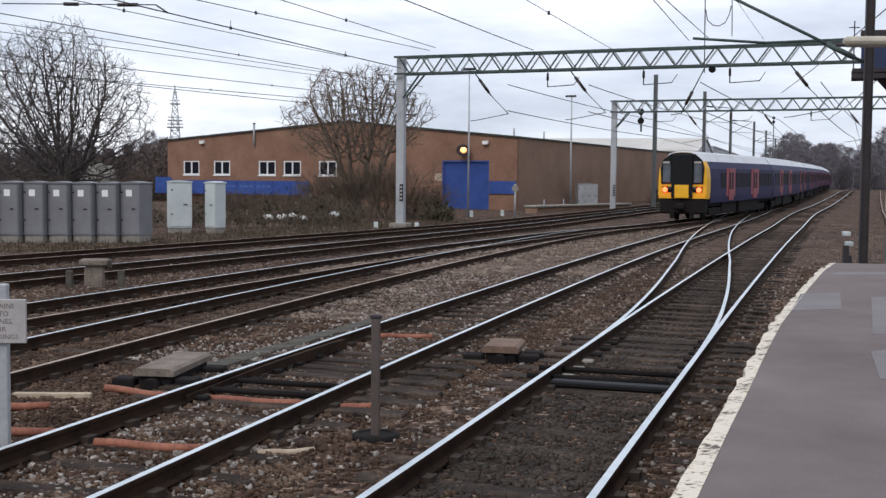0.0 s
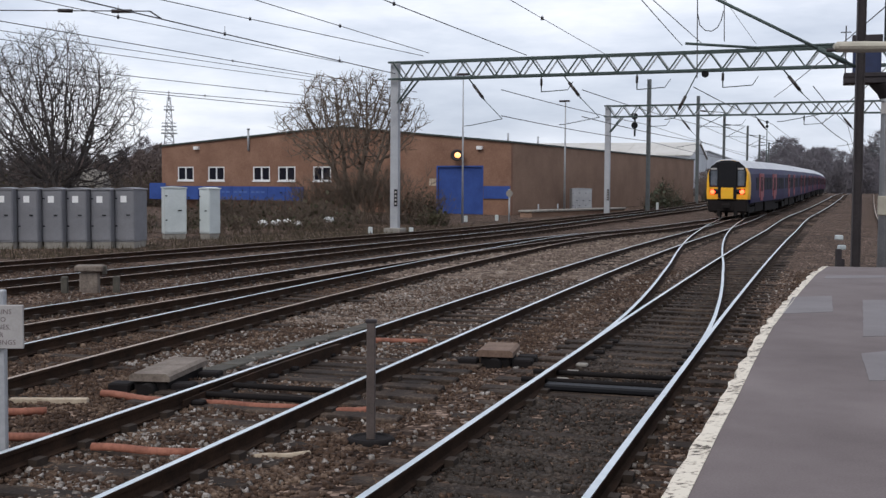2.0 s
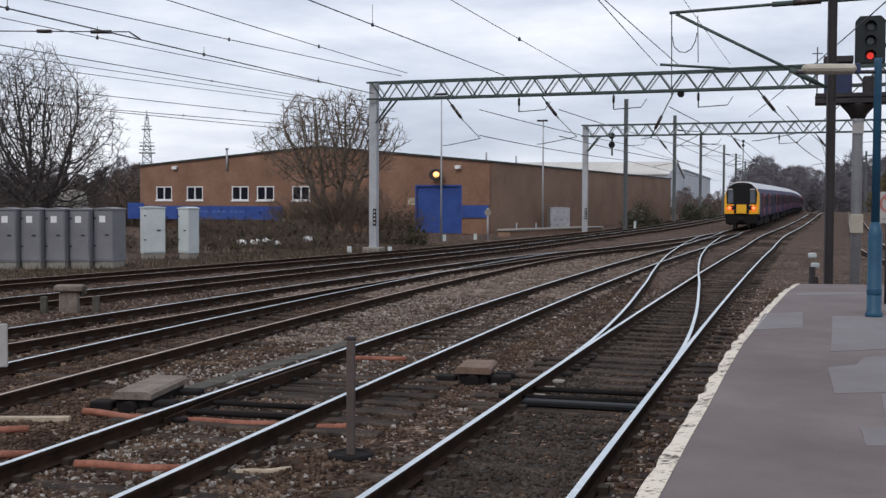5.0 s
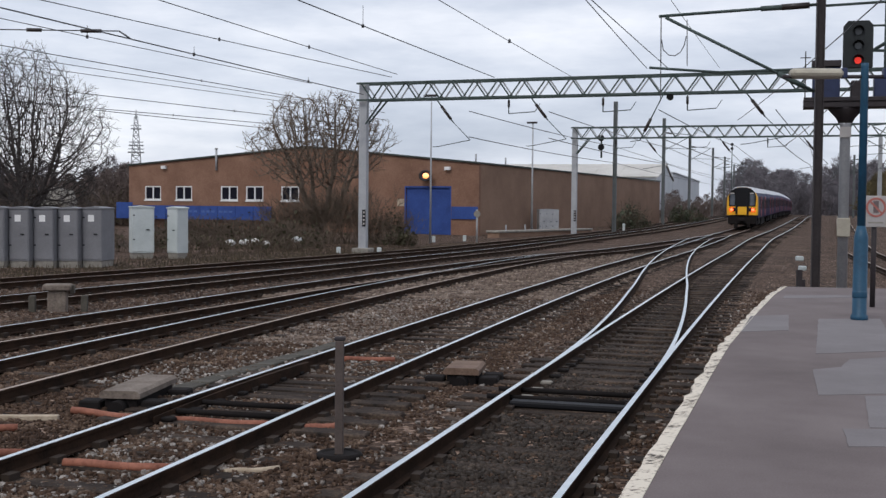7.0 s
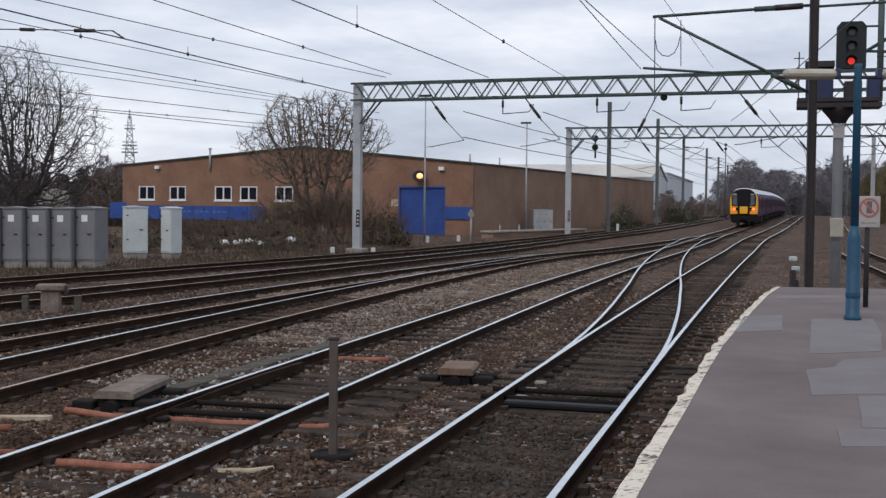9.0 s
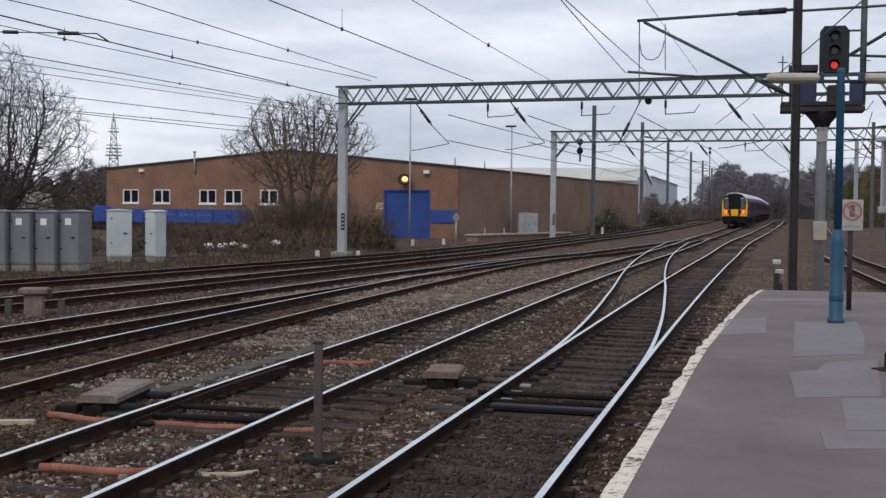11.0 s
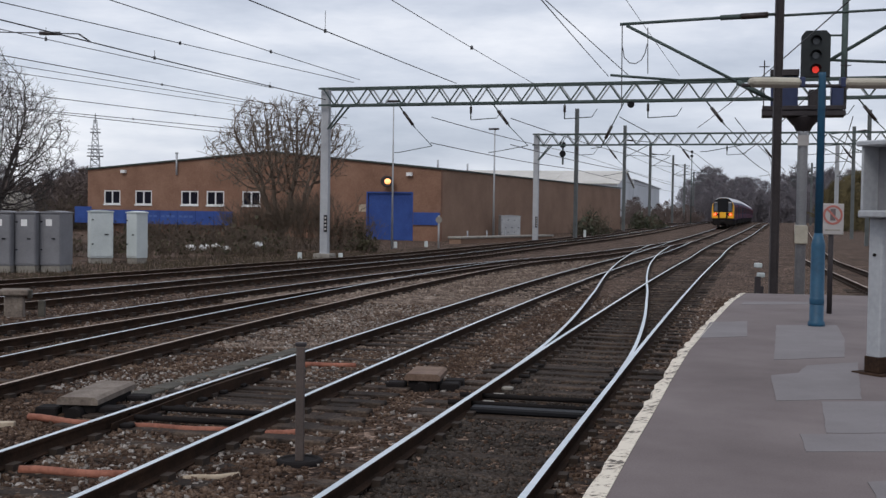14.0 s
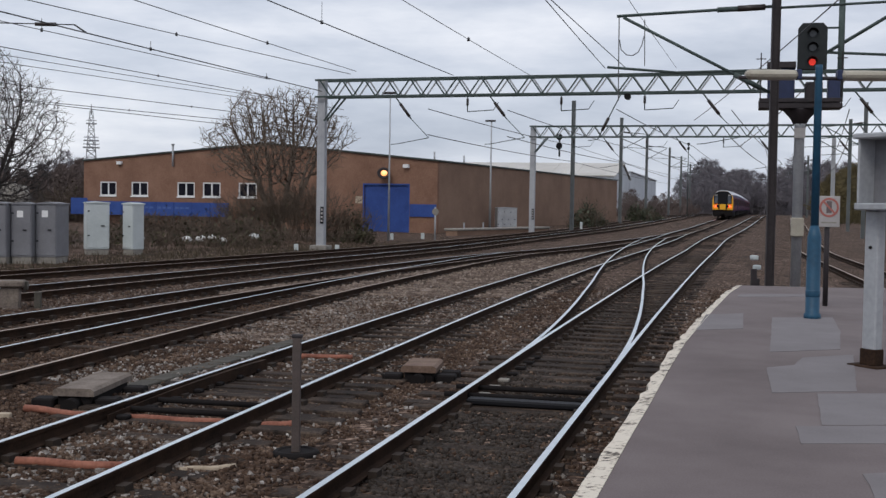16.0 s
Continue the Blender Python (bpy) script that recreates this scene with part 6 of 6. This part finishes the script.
def bogie(parent, y):
    b = part("bogie", boxes(((-1.15, y - 1.5, 0.30), (-0.98, y + 1.5, 0.72)), ((0.98, y - 1.5, 0.30), (1.15, y + 1.5, 0.72)), ((-1.0, y - 0.25, 0.4), (1.0, y + 0.25, 0.7)), bevel=0.03), M_UNDER, parent)
    for yy in (y - 1.3, y + 1.3):
        bm = bmesh.new()
        for sx in (-1, 1):
            rod(bm, (sx * 0.68, yy, 0.42), (sx * 0.81, yy, 0.42), 0.42, seg=18)
        rod(bm, (-0.7, yy, 0.42), (0.7, yy, 0.42), 0.08)
        part("wheelset", bm, M_UNDER, b)


def coach(cab, label):
    c = thing("railway_coach", label, "train coach", "coaches of the departing train")
    L, W, T = 19.85, 2.82, 3.92
    y0 = 0.75 if cab else 0.05
    bm = bmesh.new()
    ring = body_ring(W, 1.02, T)
    skin(bm, [[(x, y, z) for x, z in ring] for y in (y0, L)])
    for f in bm.faces:
        f.material_index = 1 if f.calc_center_median().z > 3.25 else 0
    part("body", bm, [M_TBLUE, M_TROOF], c, "dark blue coach body with a pale roof")
    part("underframe", boxes(((-1.2, y0 + 3.8, 0.35), (1.2, 8.6, 1.02)), ((-1.25, 9.2, 0.28), (1.25, L - 4.5, 1.02)), ((-1.1, y0 + 0.1, 0.8), (1.1, L - 0.1, 1.02)), bevel=0.04), M_UNDER, c)
    bogie(c, 3.1)
    bogie(c, L - 3.1)
    for sx in (-1, 1):
        for yd in (6.1, 13.4):
            a, b = sorted((sx * (W / 2 - 0.01), sx * (W / 2 + 0.022)))
            d = part("sliding_door", boxes(((a, yd - 0.66, 1.10), (b, yd + 0.66, 3.0)), bevel=0.01), M_TPINK, c, "magenta double door")
            a, b = sorted((sx * (W / 2 + 0.015), sx * (W / 2 + 0.030)))
            for yy in (yd - 0.33, yd + 0.33):
                part("door_window", boxes(((a, yy - 0.2, 1.75), (b, yy + 0.2, 2.75))), M_TGLASS, d)
        for yw in (2.0, 4.0, 8.1, 9.75, 11.4, 15.5, 17.2, 18.7):
            if cab and yw < 3:
                continue
            a, b = sorted((sx * (W / 2 - 0.01), sx * (W / 2 + 0.012)))
            part("side_window", boxes(((a, yw - 0.68, 1.85), (b, yw + 0.68, 2.72)), bevel=0.01), M_TGLASS, c)
        a, b = sorted((sx * (W / 2 - 0.01), sx * (W / 2 + 0.006)))
        for yv in (5.1, 7.0, 12.4, 14.4):
            part("livery_panel", boxes(((a, yv - 0.28, 1.35), (b, yv + 0.28, 3.0))), M_TPINK, c, "magenta vinyl panel")
    for yy in (4.0, 9.9, 15.5):
        part("roof_unit", boxes(((-0.75, yy - 1.3, 3.68), (0.75, yy + 1.3, 3.86)), bevel=0.06), M_TROOF, c)
    if cab:
        cab_end(c, W, T)
    else:
        part("gangway", boxes(((-0.55, -0.12, 1.05), (0.55, 0.06, 3.2)), bevel=0.05), M_BLACK, c)
    return c


def cab_end(c, W, T):
    """The rounded yellow driving end; its face looks along -y."""
    bm = bmesh.new()
    ring = body_ring(W, 1.26, T)
    small = [(x * 0.94, 1.28 + (z - 1.26) * 0.968) for x, z in ring]
    mid = [(x * 0.985, 1.27 + (z - 1.26) * 0.99) for x, z in ring]
    skin(bm, [[(x, 0.0, z) for x, z in small], [(x, 0.10, z) for x, z in mid], [(x, 0.32, z) for x, z in ring], [(x, 0.76, z) for x, z in ring]])
    for f in bm.faces:
        m = f.calc_center_median()
        if m.z > 3.42 or (m.y > 0.33 and m.z > 3.2):
            f.material_index = 1
    nose = part("cab_surround", bm, [M_YELLOW, M_TROOF], c, "warning yellow cab surround")
    glass = M_CABGLASS
    bm = bmesh.new()
    prism(bm, [(-1.18, 2.08), (1.18, 2.08), (1.24, 3.00), (1.10, 3.42), (0.72, 3.735), (0.42, 3.825), (0.0, 3.845), (-0.42, 3.825), (-0.72, 3.735), (-1.10, 3.42), (-1.24, 3.00)], -0.035, 0.02)
    bmesh.ops.recalc_face_normals(bm, faces=bm.faces[:])
    part("black_mask", bm, M_BLACK, nose, "black upper cab panel")
    part("gangway_door", boxes(((-0.60, -0.13, 1.30), (0.60, -0.03, 3.76)), bevel=0.05), M_BLACK, nose, "black gangway door housing")
    for sx in (-1, 1):
        a, b = sorted((sx * 0.66, sx * 1.10))
        part("windscreen", boxes(((a, -0.060, 2.16), (b, -0.037, 3.18)), bevel=0.01), glass, nose)
        part("destination_panel", boxes(((a, -0.062, 3.23), (b - 0.06, -0.037, 3.34))), M_SIGNW, nose)
        a, b = sorted((sx * 0.60, sx * 1.14))
        lamp = part("lamp_cluster", boxes(((a, -0.05, 1.62), (b, 0.0, 1.94)), bevel=0.03), M_UNDER, nose, "dark recessed lamp cluster")
        part("tail_lamp", lathe(bmesh.new(), [(0.03, 0), (0.145, 0.01), (0.145, 0.05), (0.05, 0.09)], 12, Matrix.Translation((sx * 0.96, -0.05, 1.76)) @ Matrix.Rotation(math.pi / 2, 4, "X")), M_TAIL, lamp, "lit red tail lamp")
        part("headlamp", lathe(bmesh.new(), [(0.03, 0), (0.11, 0.01), (0.11, 0.04), (0.05, 0.06)], 12, Matrix.Translation((sx * 0.70, -0.05, 1.82)) @ Matrix.Rotation(math.pi / 2, 4, "X")), M_GLASS, lamp)
    part("yellow_panel", boxes(((-0.40, -0.17, 1.30), (0.40, -0.12, 2.04)), bevel=0.03), M_YELLOW, nose)
    part("valance", boxes(((-1.28, 0.02, 0.42), (1.28, 0.75, 1.27)), bevel=0.08), M_UNDER, c)
    part("coupler", boxes(((-0.20, -0.50, 0.62), (0.20, 0.1, 1.02)), ((-0.30, -0.62, 0.70), (0.30, -0.45, 0.96)), bevel=0.04), M_UNDER, c, "grey automatic coupler")
    for sx in (-1, 1):
        part("obstacle_bracket", boxes(((sx * 0.55 - 0.12, -0.05, 0.15), (sx * 0.55 + 0.12, 0.1, 0.6)), bevel=0.02), M_UNDER, c)


TAIL_COACH = coach(True, "dark blue rear driving coach with yellow end and red tail lamps")
MID = coach(False, "dark blue coach of the departing train with magenta doors")
COACHES = [TAIL_COACH, MID] + [copy_thing(MID, Matrix()) for _ in range(6)]


def rail_walk(line, y_start, dists):
    """Points at the given distances along a line."""
    ys = np.linspace(y_start, 420, 4000)
    xs = line.at(ys)
    s = np.concatenate([[0], np.cumsum(np.hypot(np.diff(xs), np.diff(ys)))])
    return np.stack([np.interp(dists, s, xs), np.interp(dists, s, ys)], 1)


def motions():
    line = LINES["third"]
    times = [i * 0.5 for i in range(33)]
    for k, c in enumerate(COACHES):
        rows = []
        for t in times:
            run = 1.75 + 6.60 * t - 0.030 * t * t
            (xa, ya), (xb, yb) = rail_walk(line, TRAIN_START, [run + 20.1 * k, run + 20.1 * k + 19.0])
            rows.append((t, pose(xa, ya, rise(ya), math.degrees(math.atan2(rise(yb) - rise(ya), 19.0)), 0, math.degrees(math.atan2(yb - ya, xb - xa)) - 90)))
        walk(c, rows)


TRAIN_START = 64.0

motions()
